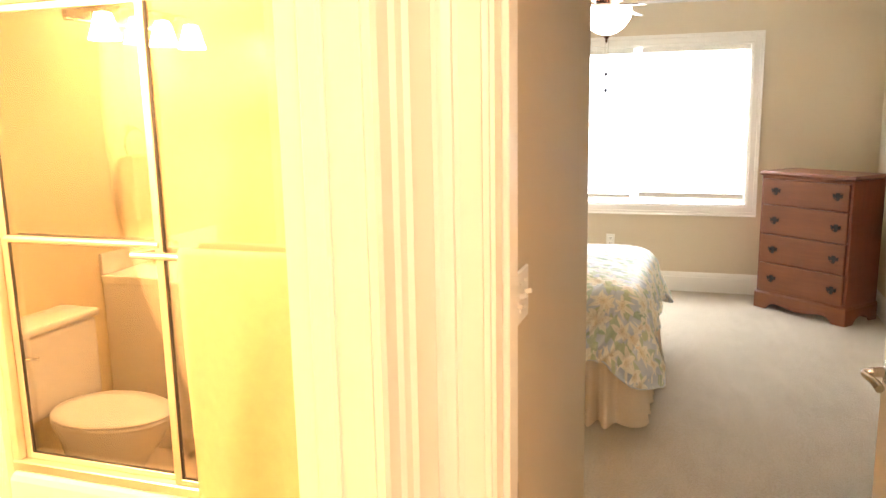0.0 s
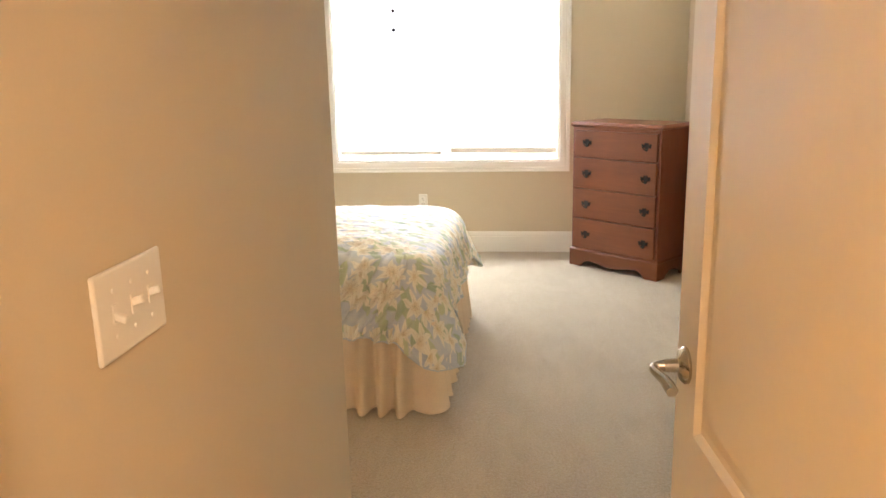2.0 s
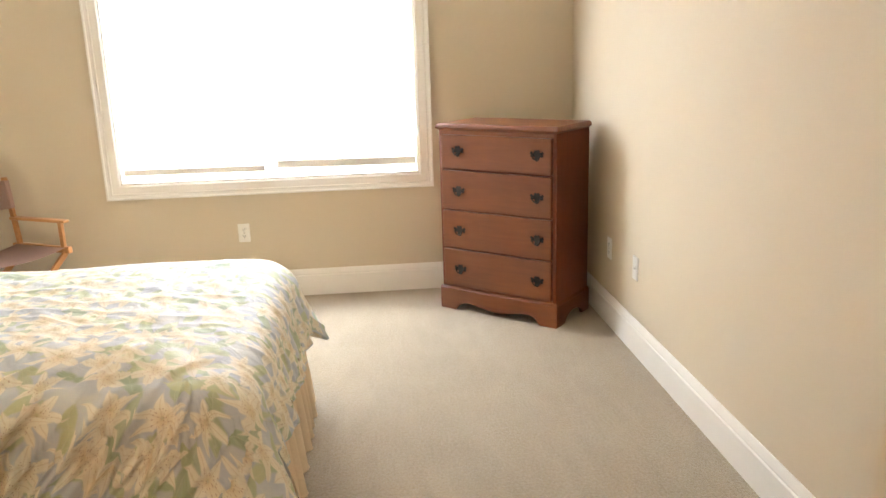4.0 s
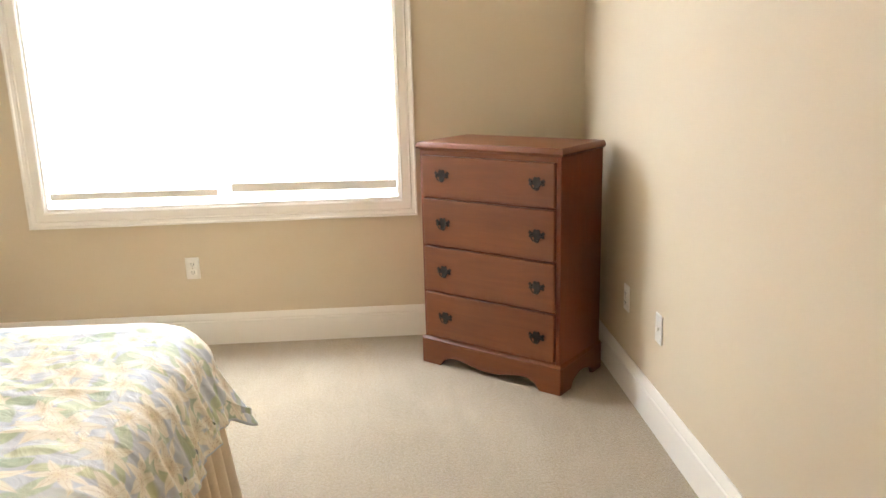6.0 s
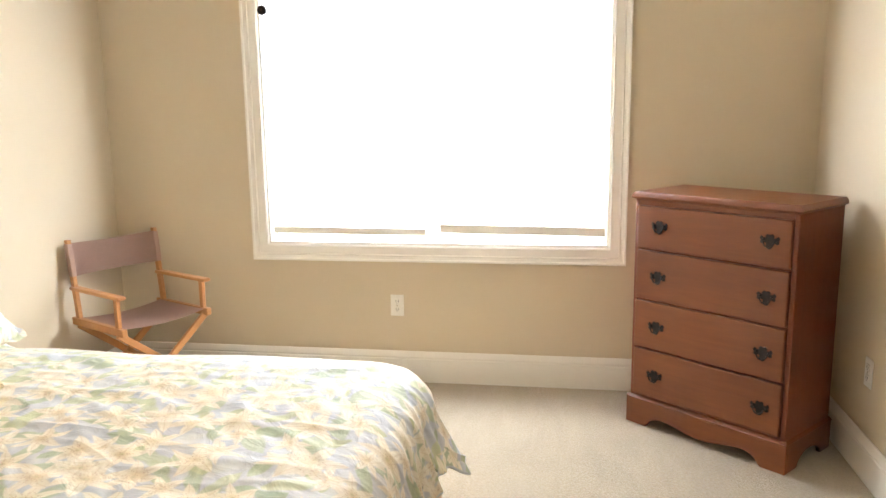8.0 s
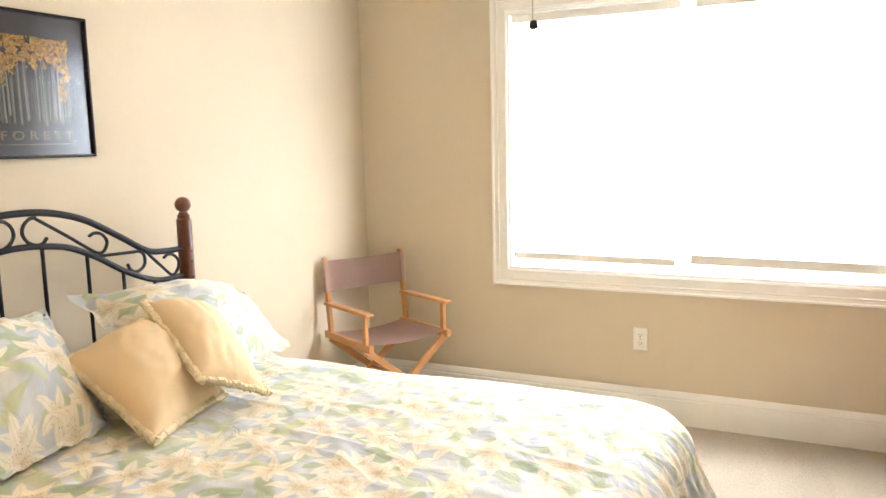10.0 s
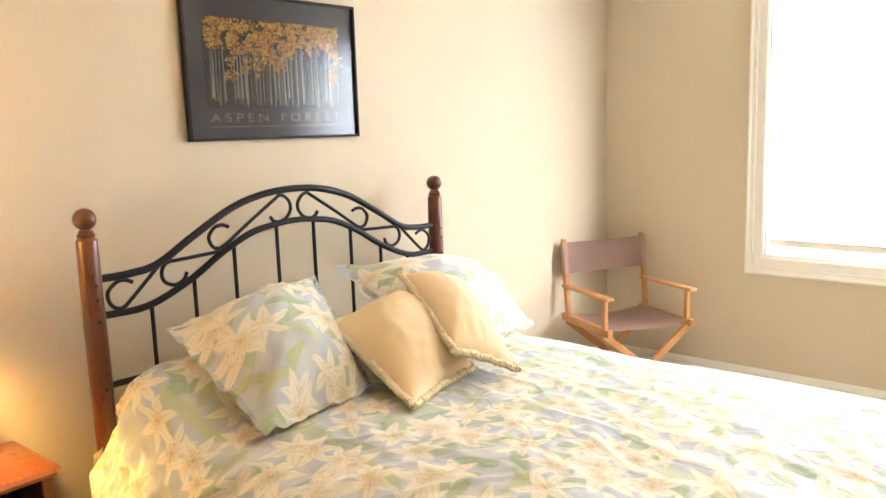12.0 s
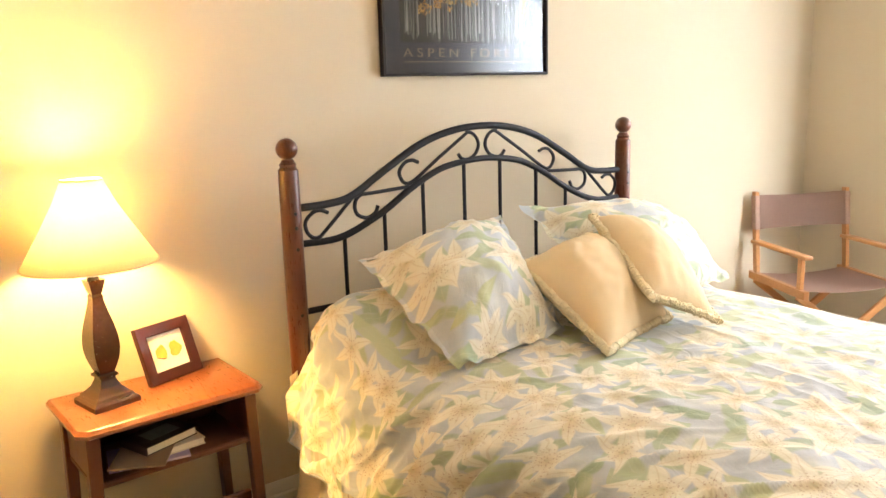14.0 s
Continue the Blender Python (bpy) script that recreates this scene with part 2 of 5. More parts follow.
M["chrome"] = plain("chrome", (0.78, 0.76, 0.72), 0.12, 0.02, 20, 200, 0.0, 1.0)
M["alu"] = plain("brushed_aluminium", (0.74, 0.70, 0.62), 0.35, 0.04, 20, 200, 0.02, 0.9)
M["gasket"] = plain("black_gasket", (0.012, 0.011, 0.010), 0.6)
M["plastic"] = plain("white_plastic", (0.80, 0.77, 0.70), 0.35, 0.02, 20, 100, 0.0)
M["rail"] = plain("cream_blind_rail", (0.62, 0.58, 0.50), 0.45, 0.03, 20, 100, 0.0)
M["slot"] = plain("dark_slot", (0.10, 0.09, 0.08), 0.6)
M["blind"] = sheer("white_blind", (0.86, 0.87, 0.88), 0.55)
M["vinyl"] = plain("white_vinyl", (0.80, 0.80, 0.79), 0.35, 0.02)
M["pane"] = glass("window_glass", (0.96, 0.98, 0.98))
M["shower_glass"] = glass("shower_glass", (0.96, 0.94, 0.90), 0.32, 0.015)
M["poster_glass"] = glass("poster_glass", (0.97, 0.97, 0.97), 0.0, 0.16, 1.36)
M["porcelain"] = plain("white_porcelain", (0.80, 0.77, 0.70), 0.15, 0.02)
M["tile"] = plain("cream_surround", (0.82, 0.76, 0.62), 0.25, 0.03, 3, 60, 0.0)
M["bath_floor"] = plain("cream_bath_floor", (0.62, 0.54, 0.40), 0.4, 0.06, 4, 60, 0.02, world_space=True)
M["towel"] = plain("cream_towel", (0.80, 0.70, 0.46), 0.95, 0.05, 30, 500, 0.6, spec=0.1)
M["shade"] = sheer("linen_lampshade", (0.96, 0.88, 0.64), 0.88)
M["bronze"] = plain("oiled_bronze", (0.045, 0.018, 0.011), 0.24, 0.3, 12, 120, 0.05, 0.0)
M["bowl"] = glow("frosted_bowl", (1.0, 0.84, 0.60), 24.0)
M["vanity_shade"] = glow("frosted_vanity_shade", (1.0, 0.64, 0.28), 300.0)
M["bulb"] = glow("lit_bulb", (1.0, 0.75, 0.42), 30.0)
M["blade"] = wood("dark_fan_blade", (0.08, 0.022, 0.010), (0.16, 0.05, 0.022), 0, 0.35)
# glare under the dark wooden blades, put into a pale base colour
M["blade_glare"] = plain("blade_glare_face", (0.62, 0.60, 0.58), 0.4)
M["black_frame"] = plain("black_lacquer", (0.012, 0.007, 0.007), 0.5, 0.1, spec=0.2)
M["slate"] = plain("slate_mat_board", (0.060, 0.064, 0.080), 0.6, 0.06, 8, 200, 0.02)
M["night"] = plain("dark_wood_print", (0.035, 0.036, 0.034), 0.6, 0.5, 14, 70, 0.0)
M["letter"] = plain("tan_lettering", (0.30, 0.22, 0.18), 0.6, 0.03)
M["mahogany"] = plain("dark_red_frame", (0.045, 0.009, 0.008), 0.35, 0.15)
M["paper"] = plain("white_paper", (0.80, 0.78, 0.72), 0.8, 0.02)
M["leaf_print"] = plain("yellow_leaf_print", (0.58, 0.37, 0.07), 0.8, 0.12, 30)
M["cover_dark"] = plain("dark_book_cover", (0.035, 0.016, 0.014), 0.3, 0.2)
M["cover_grey"] = plain("grey_cover_picture", (0.20, 0.22, 0.20), 0.4, 0.3, 20)
M["cover_tan"] = plain("tan_book_cover", (0.22, 0.15, 0.10), 0.5, 0.1)
M["cover_lilac"] = plain("lilac_magazine", (0.42, 0.35, 0.60), 0.45, 0.1)
M["pages"] = plain("book_pages", (0.74, 0.68, 0.55), 0.8, 0.05, 40)
M["outdoor"] = glow("overcast_sky", (0.90, 0.96, 1.0), 13.0)
M["lawn"] = plain("grass_ground", (0.06, 0.10, 0.03), 0.95, 0.3, 2, 40, 0.2, world_space=True)


def island_mat(name, stops, rough=0.6):
    n = Nodes(name)
    g = n.add("NewGeometry")
    c = n.ramp(g.outputs["Random Per Island"], stops)
    n.set(n.mix(n.math("MULTIPLY", n.noise(90, 3), 0.25), c, tuple(v * 0.5 for v in stops[0][1])), rough)
    return n.mat


M["foliage_print"] = island_mat("gold_foliage_print", [(0.0, (0.16, 0.08, 0.03)), (0.25, (0.45, 0.21, 0.05)), (0.6, (0.74, 0.41, 0.09)), (0.85, (0.85, 0.55, 0.16)), (1.0, (0.55, 0.28, 0.14))])
M["trunk_print"] = island_mat("pale_trunk_print", [(0.0, (0.16, 0.16, 0.15)), (0.5, (0.32, 0.32, 0.29)), (1.0, (0.52, 0.50, 0.46))])


# ---- mesh helpers ----
def put(name, bm, material, parent=None, label="", smooth=False):
    me = bpy.data.meshes.new(name)
    bmesh.ops.recalc_face_normals(bm, faces=bm.faces)
    bm.to_mesh(me)
    bm.free()
    if smooth:
        for f in me.polygons:
            f.use_smooth = True
        me.set_sharp_from_angle(angle=radians(smooth if smooth is not True else 40))
    me.materials.append(M[material] if isinstance(material, str) else material)
    ob = new(name, me)
    if parent:
        ob.parent = parent
    if label:
        ob["label"] = label
    return ob


part = put


def thing(name, label, category, m=None, group="", kind=""):
    ob = new(name)
    ob.empty_display_size = 0.1
    if m is not None:
        ob.matrix_world = m
    return tagged(ob, label, category, group, kind)


def box(x0, x1, y0, y1, z0, z1, bevel=0.0, seg=2, bm=None):
    own = bm is None
    b = bmesh.new()
    bmesh.ops.create_cube(b, size=1)
    bmesh.ops.transform(b, matrix=Matrix.Translation(((x0 + x1) / 2, (y0 + y1) / 2, (z0 + z1) / 2)) @ Matrix.Diagonal((x1 - x0, y1 - y0, z1 - z0, 1)), verts=b.verts)
    if bevel:
        bmesh.ops.bevel(b, geom=b.edges[:], offset=bevel, segments=seg, affect="EDGES", profile=0.5)
    return b if own else merge(bm, b)


def merge(bm, other, m=None):
    """Adds another bmesh's faces to bm."""
    if m is not None:
        bmesh.ops.transform(other, matrix=m, verts=other.verts)
    vs = [bm.verts.new(v.co) for v in other.verts]
    other.verts.index_update()
    for f in other.faces:
        bm.faces.new([vs[v.index] for v in f.verts])
    other.free()
    return bm


def lathe(profile, steps=32, square=False, bm=None, centre=(0, 0, 0)):
    """Turns (radius, z) pairs round the z axis; square gives a four-sided turning."""
    b = bm or bmesh.new()
    rings = []
    n = 4 if square else steps
    for r, z in profile:
        ring = []
        for k in range(n):
            a = 2 * math.pi * (k + (0.5 if square else 0)) / n
            q = r * (math.sqrt(2) if square else 1)
            ring.append(b.verts.new((centre[0] + q * math.cos(a), centre[1] + q * math.sin(a), centre[2] + z)))
        rings.append(ring)
    for a, c in zip(rings, rings[1:]):
        for k in range(n):
            b.faces.new((a[k], a[(k + 1) % n], c[(k + 1) % n], c[k]))
    for ring in (rings[0], rings[-1]):
        if (ring[0].co - ring[1].co).length > 1e-5:
            b.faces.new(ring)
    return b


def tube(points, r, sides=8, closed=False, bm=None):
    b = bm or bmesh.new()
    pts = [Vector(p) for p in points]
    n = len(pts)
    rings = []
    up = None
    for i, p in enumerate(pts):
        a = pts[(i - 1) % n] if closed or i else pts[i]
        c = pts[(i + 1) % n] if closed or i < n - 1 else pts[i]
        d = (c - a).normalized()
        if up is None:
            up = d.orthogonal().normalized()
        up = (up - d * up.dot(d)).normalized()
        side = d.cross(up)
        rr = r(i / max(1, n - 1)) if callable(r) else r
        rings.append([b.verts.new(p + (up * math.cos(2 * math.pi * k / sides) + side * math.sin(2 * math.pi * k / sides)) * rr) for k in range(sides)])
    pairs = list(zip(rings, rings[1:])) + ([(rings[-1], rings[0])] if closed else [])
    for a, c in pairs:
        for k in range(sides):
            b.faces.new((a[k], a[(k + 1) % sides], c[(k + 1) % sides], c[k]))
    if not closed:
        b.faces.new(rings[0])
        b.faces.new(rings[-1])
    return b


def curve(points, steps=8):
    """A smooth line through the points."""
    p = [Vector(q) for q in points]
    p = [2 * p[0] - p[1]] + p + [2 * p[-1] - p[-2]]
    out = []
    for i in range(1, len(p) - 2):
        for k in range(steps):
            t = k / steps
            out.append(0.5 * (2 * p[i] + (p[i + 1] - p[i - 1]) * t + (2 * p[i - 1] - 5 * p[i] + 4 * p[i + 1] - p[i + 2]) * t * t
                              + (3 * p[i] - p[i - 1] - 3 * p[i + 1] + p[i + 2]) * t ** 3))
    out.append(p[-2])
    return out


def slab(outline, depth, m=None, bm=None, bevel=0.0):
    """An outline of (x, z) extruded along y by depth."""
    b = bmesh.new()
    vs = [b.verts.new((x, 0, z)) for x, z in outline]
    f = b.faces.new(vs)
    got = bmesh.ops.extrude_face_region(b, geom=[f])
    bmesh.ops.translate(b, vec=(0, depth, 0), verts=[v for v in got["geom"] if isinstance(v, bmesh.types.BMVert)])
    if bevel:
        bmesh.ops.bevel(b, geom=b.edges[:], offset=bevel, segments=1, affect="EDGES")
    if m is not None:
        bmesh.ops.transform(b, matrix=m, verts=b.verts)
    return merge(bm, b) if bm else b


def profile_run(profile, a, b_, normal, bm=None):
    """Sweeps a moulding's profile of (out, up) straight from a to b_; out goes along normal."""
    b = bm or bmesh.new()
    a, b_, nrm = Vector(a), Vector(b_), Vector(normal).normalized()
    up = Vector((0, 0, 1))
    rows = [[b.verts.new(p + nrm * o + up * u) for o, u in profile] for p in (a, b_)]
    n = len(profile)
    for k in range(n):
        b.faces.new((rows[0][k], rows[0][(k + 1) % n], rows[1][(k + 1) % n], rows[1][k]))
    b.faces.new(rows[0])
    b.faces.new(rows[1])
    return b


def casing_frame(x0, x1, z0, z1, width, profile, m, bm=None, sill=True):
    """A mitred casing round an opening in the xz plane, proud towards -y; profile is (distance from the opening, proud)."""
    b = bm or bmesh.new()
    loops = []
    for d, o in profile:
        e = d * width
        loops.append([b.verts.new(m @ Vector(v)) for v in ((x0 - e, -o, z0 - e), (x1 + e, -o, z0 - e), (x1 + e, -o, z1 + e), (x0 - e, -o, z1 + e))])
    for a, c in zip(loops, loops[1:]):
        for k in range(4):
            if not sill and k == 0:
                continue
            b.faces.new((a[k], a[(k + 1) % 4], c[(k + 1) % 4], c[k]))
    return b


CASE = [(0, 0.0), (0, 0.012), (0.10, 0.016), (0.14, 0.011), (0.55, 0.014), (0.62, 0.020), (0.68, 0.016), (0.84, 0.021), (0.90, 0.028), (1.0, 0.028), (1.0, 0.0)]
BASE_H = 0.168
BASEP = [(0.0, 0), (0.018, 0), (0.018, 0.125), (0.014, 0.131), (0.016, 0.138), (0.012, 0.152), (0.009, 0.160), (0.005, BASE_H), (0, BASE_H)]

# ---- the structure ----
T = 0.10


def structure(name, bm, material, label, category, smooth=False):
    return tagged(put(name, bm, material, smooth=smooth), label, category, kind="structure")


def wall_with_opening_y(y0, y1, x0, x1, ox0, ox1, oz0, oz1, top=CEIL):
    b = bmesh.new()
    box(x0, ox0, y0, y1, 0, top, bm=b)
    box(ox1, x1, y0, y1, 0, top, bm=b)
    if oz0 > 0:
        box(ox0, ox1, y0, y1, 0, oz0, bm=b)
    box(ox0, ox1, y0, y1, oz1, top, bm=b)
    return b


WX0, WX1, WZ0, WZ1 = -1.062, 0.728, 0.742, 2.068
structure("floor", box(XW - T, XR + T, YD1 - 0.02, YW + T, -0.1, 0), "carpet", "beige cut-pile carpet with faint vacuum marks", "carpet")
structure("hall_floor", box(0.0, 2.2, -4.6, YD1 - 0.02, -0.1, 0), "carpet", "beige hall carpet outside the bedroom door", "carpet")
structure("bath_floor", box(XB - T, 0.0, -3.4, -0.05, -0.1, -0.002), "bath_floor", "cream tiled bathroom floor", "floor")
structure("ceiling", box(XB - T, 2.3, -4.7, YW + T, CEIL, CEIL + 0.1), "ceiling", "white painted ceiling", "ceiling")
structure("wall_window", wall_with_opening_y(YW, YW + 0.14, XW - T, XR + T, WX0, WX1, WZ0, WZ1), "wall", "beige painted wall around the double window", "wall")
structure("wall_bed", box(XW - T, XW, 0.0, YW, 0, CEIL), "wall", "beige painted wall behind the bed", "wall")
structure("wall_dresser", box(XR, XR + T, YC - 0.1, YW, 0, CEIL), "wall", "beige painted wall beside the dresser", "wall")
structure("wall_south", box(XB - T, -T, -0.06, 0.0, 0, CEIL), "wall", "beige painted wall between bedroom and bathroom", "wall")
structure("wall_switch", box(-T, 0.0, YD1, 0.0, 0, CEIL), "wall", "beige painted entry wall with light switches", "wall")
b = box(XC, XC + T, YD1, YC, 0, CEIL)
box(XC + T, XR, YC - 0.1, YC, 0, CEIL, bm=b)
structure("wall_closet", b, "wall", "beige painted closet wall behind the open door", "wall")
# bedroom door wall and hall
DX0, DX1, DZ = 0.10, 0.88, 2.03
b = bmesh.new()
box(0.0, DX0 - 0.02, YD0, YD1, 0, CEIL, bm=b)
box(DX1 + 0.02, 2.2, YD0, YD1, 0, CEIL, bm=b)
box(DX0 - 0.02, DX1 + 0.02, YD0, YD1, DZ + 0.02, CEIL, bm=b)
structure("wall_door", b, "wall", "beige painted wall around the bedroom door", "wall")
# bathroom side wall with its doorway
BY0, BY1 = -2.62, -1.855
b = bmesh.new()
box(-T, 0.0, -4.6, BY0 - 0.02, 0, CEIL, bm=b)
box(-T, 0.0, BY1 + 0.02, YD1, 0, CEIL, bm=b)
box(-T, 0.0, BY0 - 0.02, BY1 + 0.02, DZ + 0.02, CEIL, bm=b)
structure("wall_bath_door", b, "wall", "beige painted wall around the bathroom doorway", "wall")
structure("wall_hall_end", box(-T, 2.3, -4.7, -4.6, 0, CEIL), "wall", "beige painted end wall of the hall", "wall")
structure("wall_hall_side", box(2.2, 2.3, -4.6, YD1, 0, CEIL), "wall", "beige painted side wall of the hall", "wall")
structure("wall_bath_far", box(XB - T, XB, -3.4, -0.06, 0, CEIL), "bath_wall", "cream painted bathroom wall behind the toilet", "wall")
structure("wall_bath_back", box(XB - T, -T, -3.5, -3.4, 0, CEIL), "bath_wall", "cream painted back wall of the bathroom", "wall")
structure("wall_bath_lining", box(-T - 0.006, -T, -3.4, BY0 - 0.1, 0, CEIL), "bath_wall", "cream painted bathroom wall beside the doorway", "wall")

# mouldings
b = bmesh.new()
profile_run(BASEP, (XW + 0.02, YW, 0), (XR, YW, 0), (0, -1, 0), b)
profile_run(BASEP, (XW, 0, 0), (XW, YW, 0), (1, 0, 0), b)
profile_run(BASEP, (XR, YC, 0), (XR, YW - 0.019, 0), (-1, 0, 0), b)
profile_run(BASEP, (XC + 0.018, YC, 0), (XR - 0.019, YC, 0), (0, 1, 0), b)
profile_run(BASEP, (XC, YD1, 0), (XC, YC + 0.018, 0), (-1, 0, 0), b)
profile_run(BASEP, (0, YD1 + 0.01, 0), (0, 0.018, 0), (1, 0, 0), b)
profile_run(BASEP, (XW + 0.019, 0, 0), (-0.001, 0, 0), (0, 1, 0), b)
structure("baseboard", b, "trim", "tall white moulded baseboard", "baseboard")

# bedroom door frame: jambs, stop and casing
b = bmesh.new()
box(DX0 - 0.02, DX0, YD0 - 0.002, YD1 + 0.002, 0, DZ, bm=b)
box(DX1, DX1 + 0.02, YD0 - 0.002, YD1 + 0.002, 0, DZ, bm=b)
box(DX0 - 0.02, DX1 + 0.02, YD0 - 0.002, YD1 + 0.002, DZ, DZ + 0.02, bm=b)
box(DX0, DX0 + 0.011, YD0 + 0.03, YD1 - 0.045, 0, DZ, 0.003, 1, b)
box(DX1 - 0.011, DX1, YD0 + 0.03, YD1 - 0.045, 0, DZ, 0.003, 1, b)
frame_1 = structure("door_frame_1", b, "trim", "white painted bedroom door frame", "door frame")
casing_m = Matrix.Translation((0, YD0, 0))
put("casing", casing_frame(DX0 - 0.006, DX1 + 0.006, -0.3, DZ + 0.006, 0.072, CASE, casing_m), "trim", frame_1, smooth=30)
bs = box(DX0 + 0.0005, DX0 + 0.0035, YD1 - 0.040, YD1 - 0.012, 0.955, 1.015, 0.001, 1)
put("strike_plate", bs, "antique", frame_1, "dark metal strike plate")

# bathroom door frame
b = bmesh.new()
box(-T - 0.002, 0.002, BY1, BY1 + 0.02, 0, DZ, bm=b)
box(-T - 0.002, 0.002, BY0 - 0.02, BY0, 0, DZ, bm=b)
box(-T - 0.002, 0.002, BY0 - 0.02, BY1 + 0.02, DZ, DZ + 0.02, bm=b)
box(-T + 0.03, -T + 0.06, BY1 - 0.011, BY1, 0, DZ, 0.003, 1, b)
frame_2 = structure("door_frame_2", b, "trim", "white painted bathroom door frame", "door frame")
turn = Matrix.Rotation(radians(90), 4, "Z")
put("casing", casing_frame(BY0 - 0.006, BY1 + 0.006, -0.3, DZ + 0.006, 0.085, CASE, turn), "trim", frame_2, smooth=30)


structure("corner_trim", box(0.0, 0.0215, BY1 + 0.093, YD0 - 0.0005, 0, CEIL - 0.001, 0.002, 1), "trim", "white flat trim board between the two door casings", "trim")


# ---- window ----
def window():
    w = thing("window_1", "white double window with moulded casing and closed blinds", "window", kind="structure")
    yy = YW
    put("casing", casing_frame(WX0, WX1, WZ0, WZ1, 0.084, CASE, Matrix.Translation((0, yy, 0))), "trim", w, "white moulded casing", smooth=30)
    b = bmesh.new()
    box(WX0, WX0 + 0.012, yy - 0.002, yy + 0.14, WZ0, WZ1, bm=b)
    box(WX1 - 0.012, WX1, yy - 0.002, yy + 0.14, WZ0, WZ1, bm=b)
    box(WX0 + 0.012, WX1 - 0.012, yy - 0.002, yy + 0.14, WZ1 - 0.012, WZ1, bm=b)
    box(WX0 + 0.012, WX1 - 0.012, yy - 0.003, yy + 0.14, WZ0, WZ0 + 0.014, bm=b)
    put("window_sill", b, "trim", w)
    mid = (WX0 + WX1) / 2
    put("mullion", box(mid - 0.032, mid + 0.032, yy + 0.072, yy + 0.13, WZ0 + 0.015, WZ1 - 0.013, 0.003), "vinyl", w)
    for a, c in ((WX0 + 0.013, mid - 0.033), (mid + 0.033, WX1 - 0.013)):
        for lo, hi, dy in ((WZ0 + 0.015, 1.43, 0.0), (1.40, WZ1 - 0.013, 0.022)):
            b = bmesh.new()
            y0, y1 = yy + 0.075 + dy, yy + 0.095 + dy
            box(a, a + 0.04, y0, y1, lo, hi, 0.003, 1, b)
            box(c - 0.04, c, y0, y1, lo, hi, 0.003, 1, b)
            box(a + 0.04, c - 0.04, y0, y1, lo, lo + 0.045, 0.003, 1, b)
            box(a + 0.04, c - 0.04, y0, y1, hi - 0.035, hi, 0.003, 1, b)
            sash = put("sash", b, "vinyl", w)
            p = put("pane", box(a + 0.038, c - 0.038, y0 + 0.008, y0 + 0.012, lo + 0.043, hi - 0.033), "pane", sash)
            p.visible_shadow = False
    return w


window()


def blind(x0, x1, bottom, tip, rail, label):
    """A lowered slatted blind with head rail, slats, bottom rail and cords."""
    t = thing("window_blind", label, "blind", group="blinds in the window")
    y = YW + 0.045
    put("head_rail", box(x0, x1, y - 0.02, y + 0.02, WZ1 - 0.055, WZ1 - 0.014, 0.003), "plastic", t)
    top = WZ1 - 0.075
    n = int((top - bottom - 0.02) / 0.021)
    b = bmesh.new()
    rows = []
    for k in range(5):
        s = (k / 4 - 0.5) * 0.025
        rows.append([b.verts.new((xx, s * math.cos(radians(62)), s * math.sin(radians(62)) + 0.0016 * (1 - (2 * k / 4 - 1) ** 2))) for xx in (x0 + 0.004, x1 - 0.004)])
    for p, q in zip(rows, rows[1:]):
        b.faces.new((p[0], p[1], q[1], q[0]))
    first = put("slat", b, "blind", t, smooth=True)
    first.location = (0, y, top)
    for k in range(1, n):
        o = first.copy()
        scene.collection.objects.link(o)
        o.location = (0, y, top - k * 0.021)
        o.rotation_euler = (radians(random.uniform(-3, 3)), radians(random.uniform(-0.05, 0.05)), 0)
    b = box(x0 + 0.002, x1 - 0.002, y - 0.016, y + 0.016, -rail, rail, 0.005)
    r = put("bottom_rail", b, "rail", t)
    r.location = (0, 0, bottom)
    r.rotation_euler = (0, radians(tip), 0)
    for f in (0.14, 0.86):
        xx = x0 + (x1 - x0) * f
        put("cord", tube([(xx, y - 0.013, WZ1 - 0.05), (xx, y - 0.013, bottom)], 0.0012, 5), "plastic", t)


blind(WX0 + 0.016, -0.205, 0.806, 0.35, 0.019, "white slatted window blind lowered almost to the sill")
blind(-0.140, WX1 - 0.016, 0.826, 0.6, 0.024, "white slatted window blind with slightly crooked bottom rail")

# outdoors
tagged(put("backdrop", box(-14, 14, YW + 9, YW + 9.05, -4, 9), "outdoor"), "bright overcast sky outside the window", "sky", kind="structure")
tagged(put("ground", box(-400, 400, -400, 400, -0.75, -0.6), "lawn"), "green lawn outside the house", "ground", kind="structure")


# ---- wall plates ----
def outlet(m, label, blank=False):
    t = thing("wall_outlet", label, "outlet", m)
    part("plate", box(-0.036, 0.036, -0.006, 0, -0.058, 0.058, 0.003), "plastic", t)
    if blank:
        part("jack", lathe([(0.0, 0), (0.007, 0), (0.007, 0.006), (0.0, 0.006)], 12), "plastic", t).matrix_local = pose(0, -0.006, 0, 90)
        return t
    for z in (0.021, -0.021):
        f = part("socket", box(-0.017, 0.017, -0.009, -0.005, z - 0.014, z + 0.014, 0.003), "plastic", t)
        b = bmesh.new()
        for xx in (-0.007, 0.006):
            box(xx, xx + 0.0025, -0.0100, -0.0085, z - 0.003, z + 0.007, bm=b)
        box(-0.002, 0.002, -0.0100, -0.0085, z - 0.010, z - 0.006, bm=b)
        part("slots", b, "slot", f)
    part("screw", lathe([(0.0, 0), (0.003, 0), (0.003, 0.0015), (0, 0.0015)], 8), "nickel", t).matrix_local = pose(0, -0.006, 0, 90)
    return t


